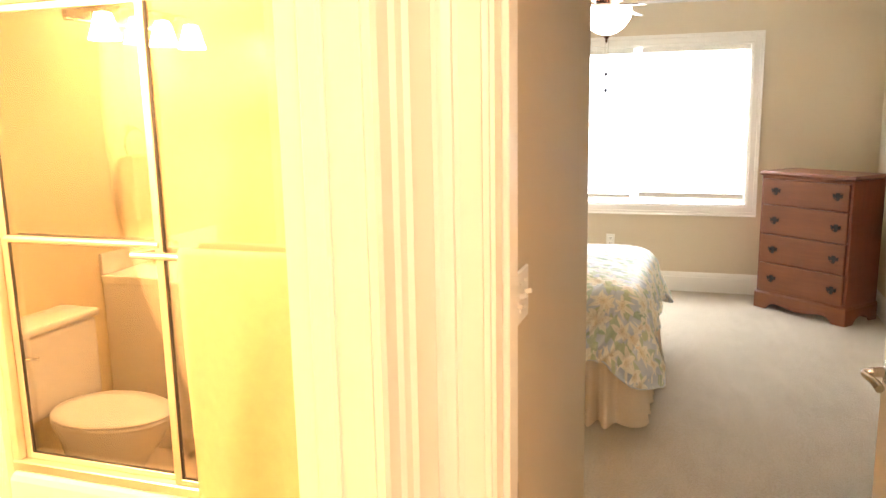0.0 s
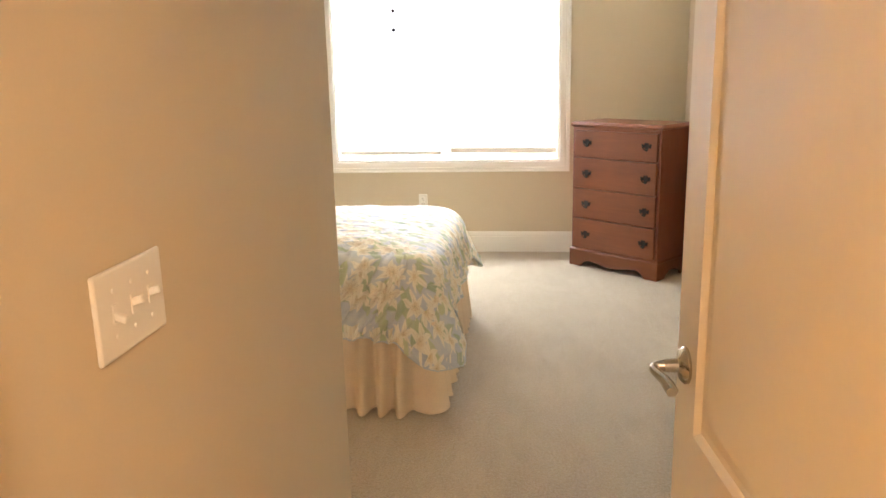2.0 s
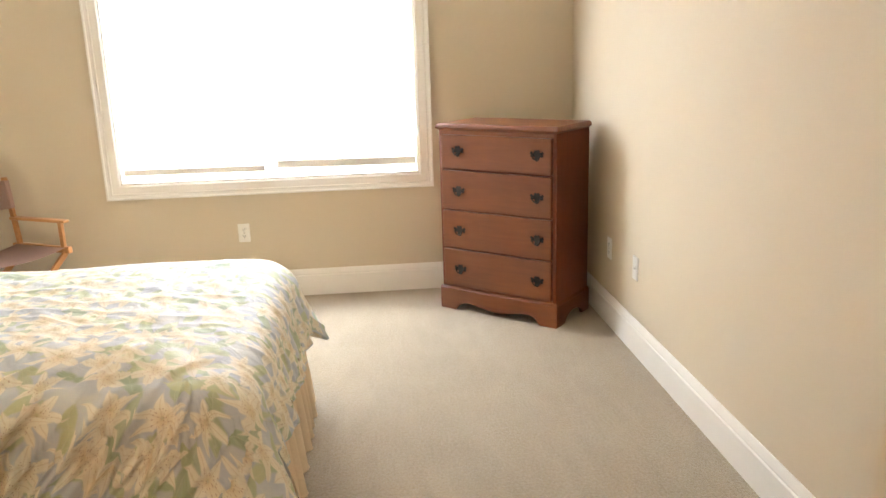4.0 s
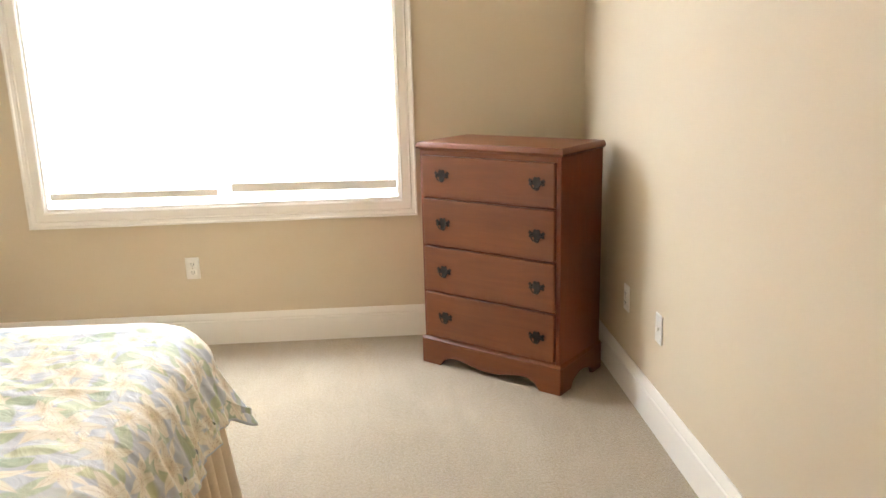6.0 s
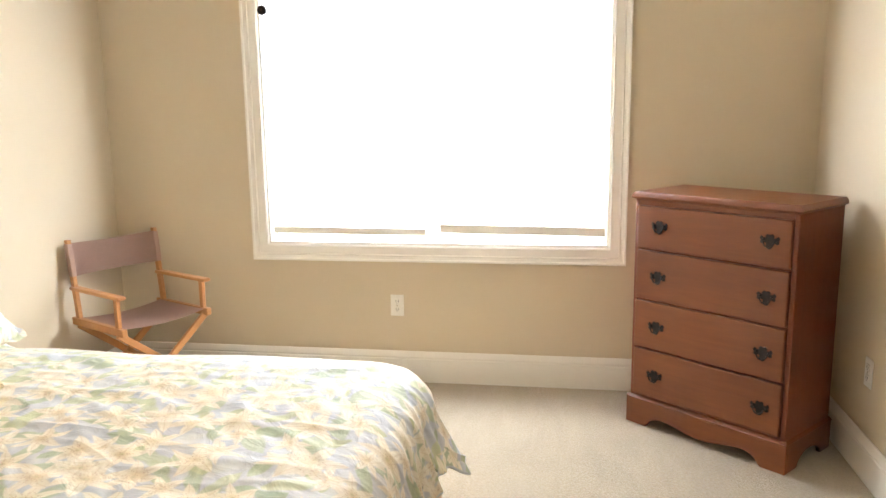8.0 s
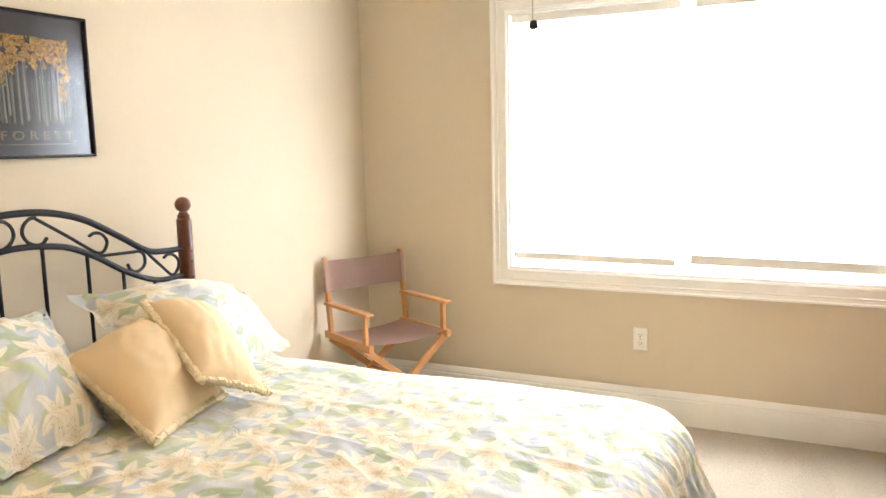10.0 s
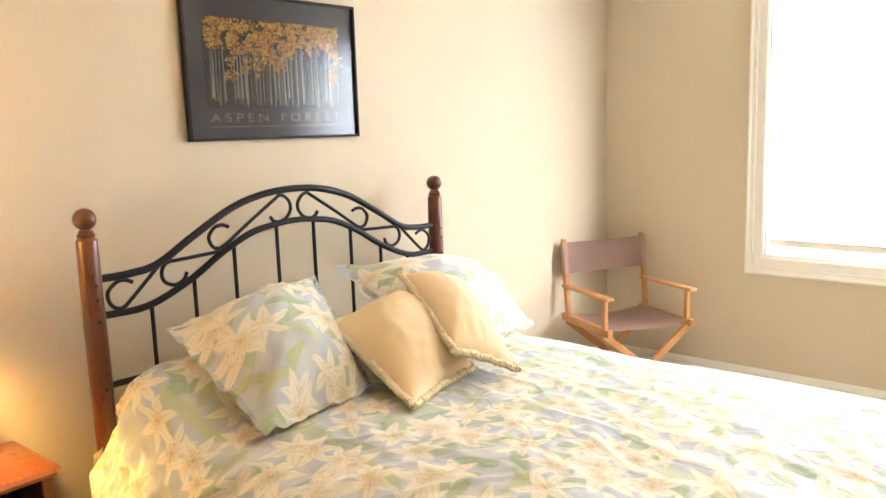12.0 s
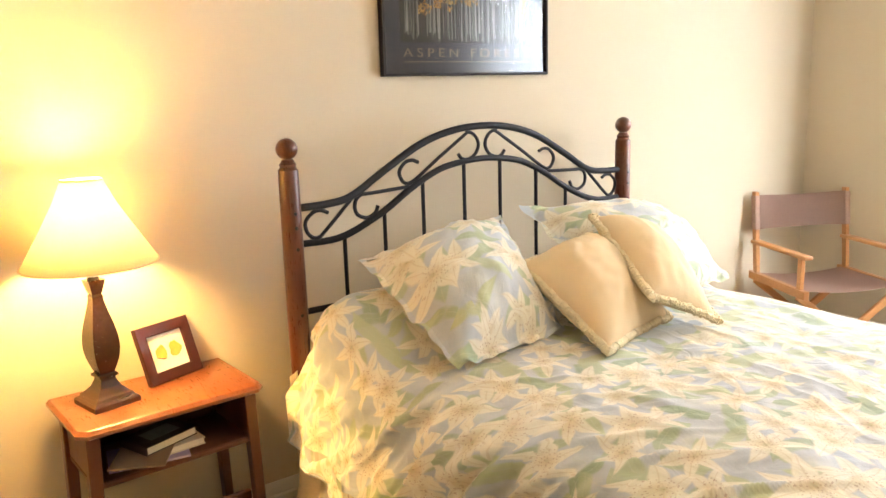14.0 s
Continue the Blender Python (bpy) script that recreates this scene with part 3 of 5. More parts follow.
outlet(pose(-0.366, YW, 0.419), "white duplex wall outlet below the window")
outlet(pose(XR, 2.955, 0.420, 0, 0, -90), "white wall plate beside the dresser", True)
outlet(pose(XR, 3.37, 0.417, 0, 0, -90), "white wall outlet behind the dresser")

t = thing("light_switch", "white triple toggle switch plate on the entry wall", "switch", pose(0, -1.087, 1.20, 0, 0, 90))
part("plate", box(-0.087, 0.087, -0.007, 0, -0.058, 0.058, 0.004), "plastic", t)
for k, up in enumerate((-1, 1, 1)):
    xx = -0.046 + 0.046 * k
    part("slot", box(xx - 0.006, xx + 0.006, -0.0085, -0.0065, -0.013, 0.013, 0.001, 1), "plastic", t)
    part("toggle", box(xx - 0.004, xx + 0.004, -0.024, -0.006, -0.005, 0.005, 0.002), "plastic", t).rotation_euler = (radians(-18 * up), 0, 0)
    for zz in (-0.030, 0.030):
        part("screw", lathe([(0, 0), (0.003, 0), (0.003, 0.002), (0, 0.002)], 8), "plastic", t).matrix_local = pose(xx, -0.007, zz, 90)


# ---- bedroom door, open ----
def bedroom_door():
    y0, y1, x0, x1 = 0.003, 0.900, -0.0175, 0.0175
    t = thing("door_1", "cream two-panel bedroom door standing open with nickel lever", "door", pose(0.905, -1.535, 0, 0, 0, 6.2), kind="structure")
    part("leaf", box(x0, x1, y0, y1, 0.012, 2.02, 0.003), "door", t)
    for lo, hi in ((0.23, 0.750), (0.868, 1.90)):
        a, c = y0 + 0.130, y1 - 0.125
        b = bmesh.new()
        loops = []
        for inset, proud in ((0.0, 0.0), (0.004, 0.009), (0.014, 0.010), (0.022, 0.003), (0.026, -0.002), (0.060, 0.004), (0.064, 0.004)):
            loops.append([b.verts.new((x0 - proud, yy, zz)) for yy, zz in ((a + inset, lo + inset), (c - inset, lo + inset), (c - inset, hi - inset), (a + inset, hi - inset))])
        for p, q in zip(loops, loops[1:]):
            for k in range(4):
                b.faces.new((p[k], p[(k + 1) % 4], q[(k + 1) % 4], q[k]))
        b.faces.new(loops[-1])
        part("panel", b, "door", t)
    z, y = 0.975, y1 - 0.055
    h = part("door_handle", lathe([(0, 0), (0.033, 0), (0.033, 0.005), (0.028, 0.010), (0.018, 0.012), (0.0125, 0.016), (0.0115, 0.040), (0, 0.040)], 28), "nickel", t, "satin nickel lever handle", smooth=35)
    h.matrix_local = pose(x0, y, z, 0, -90, 0)
    path = curve([(0, 0, 0.036), (0, 0, 0.052), (-0.001, -0.007, 0.060), (-0.003, -0.024, 0.059), (-0.006, -0.052, 0.051), (-0.014, -0.080, 0.046)], 6)
    part("lever", tube(path, lambda u: 0.0105 - 0.0035 * math.sin(math.pi * min(1, u * 1.1)), 12), "nickel", h, smooth=True)
    for zz in (0.25, 1.05, 1.82):
        part("hinge", lathe([(0, -0.045), (0.006, -0.045), (0.006, 0.045), (0, 0.045)], 10), "nickel", t).location = (x0 + 0.01, y0 - 0.004, zz)


bedroom_door()


# ---- dresser ----
def dresser():
    W, D, H = 0.758, 0.400, 1.074
    t = thing("dresser", "reddish-brown cherry four-drawer chest standing across the corner", "dresser", pose(0.804, 3.799, 0, 0, 0, -40.5))
    e = 0.012
    for a in (e, W - e - 0.02):
        part("side_panel", box(a, a + 0.02, e, D, 0.13, H - 0.026, 0.002, 1), "cherry_v", t)
    part("back_panel", box(e + 0.02, W - e - 0.02, D - 0.012, D, 0.13, H - 0.026), "cherry_v", t)
    for z0, z1 in ((0.130, 0.148), (0.366, 0.374), (0.590, 0.598), (0.818, 0.826), (1.016, H - 0.026)):
        part("divider", box(e + 0.02, W - e - 0.02, e, D - 0.012, z0, z1), "cherry", t)
    top = bmesh.new()
    loops = []
    for inset, z in ((0.018, H - 0.050), (0.015, H - 0.040), (0.010, H - 0.033), (0.001, H - 0.028), (-0.003, H - 0.022), (0.000, H - 0.012), (0.005, H - 0.004), (0.010, H)):
        loops.append([top.verts.new(v) for v in ((inset, inset, z), (W - inset, inset, z), (W - inset, D + min(0, inset), z), (inset, D + min(0, inset), z))])
    for p, q in zip(loops, loops[1:]):
        for k in range(4):
            top.faces.new((p[k], p[(k + 1) % 4], q[(k + 1) % 4], q[k]))
    top.faces.new(loops[-1])
    top.faces.new(loops[0])
    part("top", top, "cherry", t, smooth=35)

    def apron(length):
        pts = [(0, 0), (0, 0.118), (length, 0.118), (length, 0)]
        foot = 0.105 if length > 0.5 else 0.085
        pts += [(length - foot, 0.0)]
        n = 20
        for k in range(1, n):
            u = k / n
            x = length - foot - (length - 2 * foot) * u
            if length > 0.5:
                z = 0.050 * min(1, math.sin(math.pi * min(u, 1 - u) / 0.30) ** 0.6 if min(u, 1 - u) < 0.15 else 1) - 0.026 * max(0, math.sin(math.pi * (u - 0.16) / 0.68)) ** 1.6
                if min(u, 1 - u) >= 0.15:
                    z = 0.050 - 0.026 * max(0, math.sin(math.pi * (u - 0.16) / 0.68)) ** 1.6
            else:
                z = 0.055 * math.sin(math.pi * u) ** 0.5
            pts.append((x, z))
        pts.append((foot, 0.0))
        return pts
    part("base", slab(apron(W), 0.018, Matrix.Translation((0, 0, 0)), bevel=0.002), "cherry", t, "scalloped bracket base")
    for xx in (0.018, W):
        part("side_base", slab(apron(D - 0.018), 0.018, Matrix.Translation((xx, 0.018, 0)) @ Matrix.Rotation(radians(90), 4, "Z"), bevel=0.002), "cherry", t)
    b = bmesh.new()
    profile_run([(0, 0), (0.010, 0), (0.012, 0.006), (0.006, 0.012), (0, 0.018)], (0.002, 0.010, 0.118), (W - 0.002, 0.010, 0.118), (0, -1, 0), b)
    profile_run([(0, 0), (0.010, 0), (0.012, 0.006), (0.006, 0.012), (0, 0.018)], (W - 0.010, 0.010, 0.118), (W - 0.010, D, 0.118), (1, 0, 0), b)
    part("base_moulding", b, "cherry", t)
    part("back_feet", box(0.03, W - 0.03, D - 0.02, D, 0.0, 0.13), "cherry_v", t)
    wing = [(1.08 * x, 1.08 * z) for x, z in [(0, -0.030), (0.008, -0.027), (0.013, -0.017), (0.011, -0.009), (0.019, -0.006), (0.027, -0.011), (0.036, -0.007), (0.033, 0.002), (0.038, 0.010), (0.031, 0.019), (0.024, 0.013), (0.016, 0.011), (0.015, 0.020), (0.009, 0.026), (0.0, 0.022)]]
    wing = wing + [(-x, z) for x, z in wing[-2:0:-1]]
    for z0, z1, kz in ((0.150, 0.364, 0.252), (0.376, 0.588, 0.478), (0.600, 0.816, 0.705), (0.828, 1.014, 0.928)):
        d = part("drawer", box(e + 0.0215, W - e - 0.0215, -0.004, D - 0.05, z0 - 0.001, z1 + 0.001, 0.005, 3), "cherry", t)
        for u in (0.148, 0.642):
            hnd = part("pull", slab(wing, 0.003, pose(u, -0.0075, kz), bevel=0.0006), "antique", d, "dark antique batwing pull")
            bail = [(u + 0.024 * math.cos(a), -0.012 - 0.008 * math.sin(a), kz + 0.004 - 0.026 * math.sin(a)) for a in [math.pi * k / 14 for k in range(15)]]
            b = hnd.data
            bb = bmesh.new()
            bb.from_mesh(b)
            tube(bail, 0.0028, 8, bm=bb)
            for sx in (-0.024, 0.024):
                merge(bb, lathe([(0, 0), (0.006, 0), (0.0045, 0.008), (0, 0.010)], 10), pose(u + sx, -0.006, kz + 0.004, 90))
            bb.to_mesh(b)
            bb.free()


dresser()


# ---- bed ----
BX0, BX1, BY_0, BY_1 = -1.745, 0.085, 1.225, 2.585


def bed():
    t = thing("bed", "full-size bed with wooden posts and black iron scroll headboard", "bed")
    x = -1.785
    y0, y1 = 1.220, 2.597
    prof = [(0, 0), (0.019, 0), (0.020, 0.10), (0.027, 0.40), (0.030, 0.75), (0.0285, 1.10), (0.028, 1.150), (0.022, 1.158), (0.024, 1.166), (0.019, 1.172), (0.017, 1.178)]
    for k in range(9):
        a = -math.pi / 2 * 0.72 + (math.pi / 2 * 1.72) * k / 8
        prof.append((0.0305 * math.cos(a), 1.207 + 0.030 * math.sin(a)))
    prof[-1] = (0.0, prof[-1][1])
    for yy in (y0, y1):
        p = part("post", lathe(prof, 28), "post", t, "turned red-brown wooden post with ball finial", smooth=35)
        p.location = (x, yy, 0)
        for z in (0.93, 0.99, 1.03, 0.74):
            part("bolt", lathe([(0, 0), (0.005, 0), (0.005, 0.003), (0, 0.004)], 10), "antique", p).matrix_local = pose(0.028, 0, z, 0, 90)
    yc = (y0 + y1) / 2
    half = yc - y0

    def mirrored(pts):
        return [(x, q[0], q[1]) for q in pts], [(x, 2 * yc - q[0], q[1]) for q in pts]
    top = [(y0 + 0.02, 1.041), (1.33, 1.043), (1.415, 1.058), (1.533, 1.124), (1.664, 1.192), (1.786, 1.227)]
    low = [(y0 + 0.02, 0.938), (1.375, 0.942), (1.512, 0.995), (1.630, 1.063), (1.736, 1.110), (1.830, 1.127)]
    for nm, side, zc, r in (("top_rail", top, 1.237, 0.0115), ("lower_arch", low, 1.132, 0.0105)):
        pts = side + [(yc, zc)] + [(2 * yc - q[0], q[1]) for q in reversed(side)]
        part(nm, tube(curve([(x, *p) for p in pts], 10), r, 10), "iron", t, smooth=True)
        if nm == "lower_arch":
            lowpts = curve([(x, *p) for p in pts], 10)
    part("bottom_rail", tube([(x, y0 + 0.02, 0.740), (x, y1 - 0.02, 0.740)], 0.0095, 10), "iron", t, smooth=True)
    part("foot_rail", tube([(x, y0 + 0.02, 0.40), (x, y1 - 0.02, 0.40)], 0.0095, 10), "iron", t, smooth=True)
    for yy in (1.385, 1.525, 1.669, 1.8325, 1.9845, 2.148, 2.292, 2.432):
        zt = min(lowpts, key=lambda q: abs(q[1] - yy))[2]
        part("bar", tube([(x, yy, 0.40), (x, yy, zt)], 0.0062, 8), "iron", t, smooth=True)
    scrolls = ([(1.335, 1.018), (1.315, 1.027), (1.290, 1.025), (1.264, 1.002), (1.264, 0.975), (1.279, 0.955), (1.301, 0.950), (1.330, 0.972), (1.421, 1.056)],
               [(1.504, 1.020), (1.492, 0.999), (1.464, 0.988), (1.434, 1.000), (1.424, 1.022), (1.430, 1.046), (1.450, 1.059), (1.480, 1.060), (1.615, 1.066)],
               [(1.655, 1.138), (1.632, 1.146), (1.605, 1.140), (1.585, 1.116), (1.590, 1.092), (1.608, 1.077), (1.640, 1.085), (1.740, 1.150), (1.849, 1.218)],
               [(1.811, 1.152), (1.826, 1.137), (1.849, 1.133), (1.878, 1.146), (1.894, 1.172), (1.888, 1.198), (1.868, 1.216), (1.846, 1.220)])
    for s in scrolls:
        for side in mirrored(s):
            part("scroll", tube(curve(side, 6), 0.0058, 8), "iron", t, smooth=True)
    for yy in (y0 + 0.075, y1 - 0.075):
        part("side_rail", box(x + 0.02, BX1 - 0.02, yy - 0.015, yy + 0.015, 0.20, 0.25, 0.003), "iron", t)
    for xx in (-0.06, -0.95):
        for yy in (y0 + 0.06, y1 - 0.06):
            part("leg", lathe([(0, 0), (0.025, 0), (0.025, 0.04), (0.018, 0.06), (0.018, 0.21), (0, 0.21)], 14), "iron", t).location = (xx, yy, 0)
    part("box_spring", box(BX0, BX1 - 0.02, BY_0 + 0.01, BY_1 - 0.01, 0.21, 0.40, 0.03, 3), "mattress", t)


bed()
tagged(put("mattress", box(BX0, BX1 - 0.02, BY_0 + 0.02, BY_1 - 0.02, 0.402, 0.60, 0.05, 4), "mattress", smooth=True), "white mattress on the box spring", "mattress")


def round_rect(cx, cy, a, c, r, n):
    """Points and outward normals evenly along a rounded rectangle."""
    segs = [2 * (c - r), math.pi * r / 2, 2 * (a - r), math.pi * r / 2, 2 * (c - r), math.pi * r / 2, 2 * (a - r), math.pi * r / 2]
    total = sum(segs)
    out = []
    for k in range(n):
        s = total * k / n
        i = 0
        while s > segs[i]:
            s -= segs[i]
            i += 1
        u = s / segs[i]
        corner = [(a - r, c - r), (-(a - r), c - r), (-(a - r), -(c - r)), (a - r, -(c - r))]
        if i % 2:
            q = i // 2
            ang = math.pi / 2 * q + u * math.pi / 2
            px, py = corner[q][0] + r * math.cos(ang), corner[q][1] + r * math.sin(ang)
            nx, ny = math.cos(ang), math.sin(ang)
        elif i == 0:
            px, py, nx, ny = a, -(c - r) + s, 1, 0
        elif i == 2:
            px, py, nx, ny = (a - r) - s, c, 0, 1
        elif i == 4:
            px, py, nx, ny = -a, (c - r) - s, -1, 0
        else:
            px, py, nx, ny = -(a - r) + s, -c, 0, -1
        out.append((Vector((cx + px, cy + py, 0)), Vector((nx, ny, 0)), total * k / n))
    return out, total


def grid_mesh(name, rings, uvs, material, closed=True):
    b = bmesh.new()
    lay = b.loops.layers.uv.new("UVMap")
    vs = [[b.verts.new(p) for p in ring] for ring in rings]
    n = len(rings[0])
    for j in range(len(rings) - 1):
        for k in range(n if closed else n - 1):
            idx = ((j, k), (j, (k + 1) % n), (j + 1, (k + 1) % n), (j + 1, k))
            f = b.faces.new([vs[p][q] for p, q in idx])
            for lp, (p, q) in zip(f.loops, idx):
                lp[lay].uv = uvs[p][q]
    return b


def fold(s, w):
    return noise.noise((s * w, 3.7, 1.3))


def head_rise(x):
    """The comforter lies over sleeping pillows at the head."""
    u = max(0, min(1, (-1.30 - x) / 0.30))
    return 0.125 * u * u * (3 - 2 * u)


def ridges(lean, v, small=0.6):
    """Gathered creases along lines of equal lean, sharp on their backs."""
    wide = abs(noise.noise((lean * 8.0, v * 1.3, 21.0)))
    fine = abs(noise.noise((lean * 17.0, v * 2.0, 27.0)))
    return max(0, 0.15 - wide) / 0.15 + small * max(0, 0.15 - fine) / 0.15 - 0.3


def calm(x):
    """The cover lies smoother towards the head."""
    return 0.2 + 0.8 * max(0, min(1, (x + 1.35) / 0.35))


def comforter():
    cx, cy = (BX0 + BX1) / 2 + 0.01, (BY_0 + BY_1) / 2
    a, c, rc = (BX1 - BX0) / 2 + 0.035, (BY_1 - BY_0) / 2 + 0.045, 0.19
    n = 1100
    outline, total = round_rect(cx, cy, a, c, rc, n)
    rings, uvs = [], []
    ztop, rad = 0.680, 0.140
    tops = 84
    for j in range(tops):
        s = 0.002 + 0.998 * (j / (tops - 1))
        ring, uv = [], []
        for p, nr, sp in outline:
            inner = p - nr * rad
            q = Vector((cx, cy, 0)) + (inner - Vector((cx, cy, 0))) * s
            puff = 0.030 * (1 - s ** 6)
            head = head_rise(q.x)
            z = ztop + puff + head
            z += 0.012 * noise.noise((q.x * 3.1, q.y * 2.4, 0.3)) + 0.006 * noise.noise((q.x * 9 + q.y * 5, q.y * 7, 2.0))
            z += 0.0035 * noise.noise((q.x * 24 + 9 * q.y, q.y * 15, 5.0))
            crease = abs(noise.noise((q.x * 3.2 - q.y * 1.5, q.y * 8.5 + q.x * 1.2, 11.0)))
            z += 0.007 * max(0, 0.22 - crease) / 0.22 * (0.4 + 0.6 * abs(noise.noise((q.x * 2, q.y * 2, 17.0))))
            side = max(0.0, (1.58 - q.y) / 0.30)
            lean = q.x - 0.75 * (q.y - cy + c - rad)
            z += 0.017 * min(1, side) * calm(q.x) * ridges(lean, q.y, 0.1)
            ring.append(Vector((q.x, q.y, z)))
            uv.append((q.x, q.y))
        rings.append(ring)
        uvs.append(uv)
    arc, drop = 10, 30
    for j in range(1, arc + drop + 1):
        ring, uv = [], []
        for k, (p, nr, sp) in enumerate(outline):
            inner = p - nr * rad
            cornerness = min(1, abs(nr.x * nr.y) * 2.2)
            head = nr.x < -0.5
            hem = 0.345 - (0.135 if nr.y < 0 else 0.06) * cornerness * (nr.x > 0) + 0.012 * fold(sp, 2.2) + 0.004 * fold(sp, 9)
            if nr.x > 0.6:
                hem += 0.045 * nr.x * (1 - cornerness)
            hem += 0.075 * max(0, min(1, (-1.25 - p.x) / 0.35))
            if head:
                hem = 0.52
            zedge = ztop + head_rise(inner.x)
            if j <= arc:
                th = math.pi / 2 * j / arc
                off, z, dist = rad * math.sin(th), zedge - rad + rad * math.cos(th), rad * th
                ramp = 0.40 * j / arc
            else:
                u = (j - arc) / drop
                z = (zedge - rad) + (hem - (zedge - rad)) * u
                off = rad + 0.040 * u + 0.050 * u * max(0, -nr.y) + 0.075 * u * cornerness * (nr.x > 0)
                dist = rad * math.pi / 2 + (zedge - rad - z)
                ramp = 0.40 + 0.60 * u
            gather = sp + 0.14 * (z - zedge)
            w = 0.030 * fold(gather, 7.5) + 0.022 * fold(gather + 5, 19) + 0.010 * fold(gather + 9, 41) * (1 - 0.4 * ramp)
            w += 0.010 * noise.noise((sp * 4, z * 8, 4.0))
            near = max(0, min(1, (-nr.y - 0.3) / 0.5))
            lean = p.x + 0.75 * (zedge - z) if near > 0 else sp + 0.35 * (z - 0.5)
            near *= calm(p.x)
            w += (0.024 + 0.010 * near) * ridges(lean, z) * calm(p.x) * (1 - 0.75 * max(0, j - arc) / drop)
            off += w * ramp * (0.35 if head else 1)
            off += 0.052 * near * ridges(lean, z) * min(1, 0.45 + 0.55 * j / arc) * (1 - 0.45 * max(0, j - arc) / drop)
            q = inner + nr * off
            wr = 0.012 * noise.noise((q.x * 3.1, q.y * 2.4, 0.3)) * max(0, 1 - j / arc)
            ring.append(Vector((q.x, q.y, z + wr)))
            e = inner + nr * dist
            uv.append((e.x, e.y))
        rings.append(ring)
        uvs.append(uv)
    # hem thickness: turned under
    last = rings[-1]
    for inset, dz in ((0.010, -0.004), (0.016, 0.012), (0.016, 0.06)):
        rings.append([q - outline[k][1] * inset + Vector((0, 0, dz)) for k, q in enumerate(last)])
        uvs.append(uvs[-1])
    b = grid_mesh("comforter", rings, uvs, "lily")
    ob = put("comforter", b, "lily", smooth=180)
    hem_line = [(last[k] - outline[k][1] * 0.004)[:] for k in range(0, n, 3) if outline[k][1].x > -0.5]
    part("hem", tube(hem_line, 0.0045, 6), "lily", ob, "stitched hem cord", smooth=True)
    return tagged(ob, "floral cotton comforter with cream lilies draped over the bed", "comforter")


comforter()


def bed_skirt():
    cx, cy = (BX0 + BX1) / 2, (BY_0 + BY_1) / 2
    outline, total = round_rect(cx, cy, (BX1 - BX0) / 2 - 0.005, (BY_1 - BY_0) / 2 - 0.005, 0.06, 900)
    rings, uvs = [], []
    for j in range(15):
        u = j / 14
        z = 0.405 - 0.393 * u
        ring = []
        for p, nr, sp in outline:
            ph = sp * 2 * math.pi / 0.115 + 5.5 * fold(sp, 3.3)
            amp = (0.008 + (0.030 + 0.016 * max(0, -nr.y)) * u ** 0.8) * (0.55 + 0.6 * abs(fold(sp, 3.1)) + 0.2)
            w = math.sin(ph)
            off = 0.030 + (0.062 - 0.040 * max(0, nr.x)) * u + 0.045 * max(0, -nr.y) + amp * (abs(w) ** 0.8 * (1 if w > 0 else -1)) + 0.003 * u * fold(sp, 60)
            if nr.x < -0.5:
                off = 0.0
            q = p + nr * off
            ring.append(Vector((q.x, q.y, max(0.006, z + 0.008 * u * fold(sp, 6)))))
        rings.append(ring)
        uvs.append([(sp, z) for p, nr, sp in outline])
    ob = put("bed_skirt", grid_mesh("bed_skirt", rings, uvs, "skirt"), "skirt", smooth=180)
    edge_line = [(q.x, q.y, q.z + 0.006) for k, q in enumerate(rings[-1]) if outline[k][1].x > -0.5]
    part("hem", tube(edge_line, 0.003, 5), "skirt", ob, "stitched skirt hem", smooth=True)
    return tagged(ob, "cream gathered bed skirt hanging to the carpet", "bed skirt")


bed_skirt()


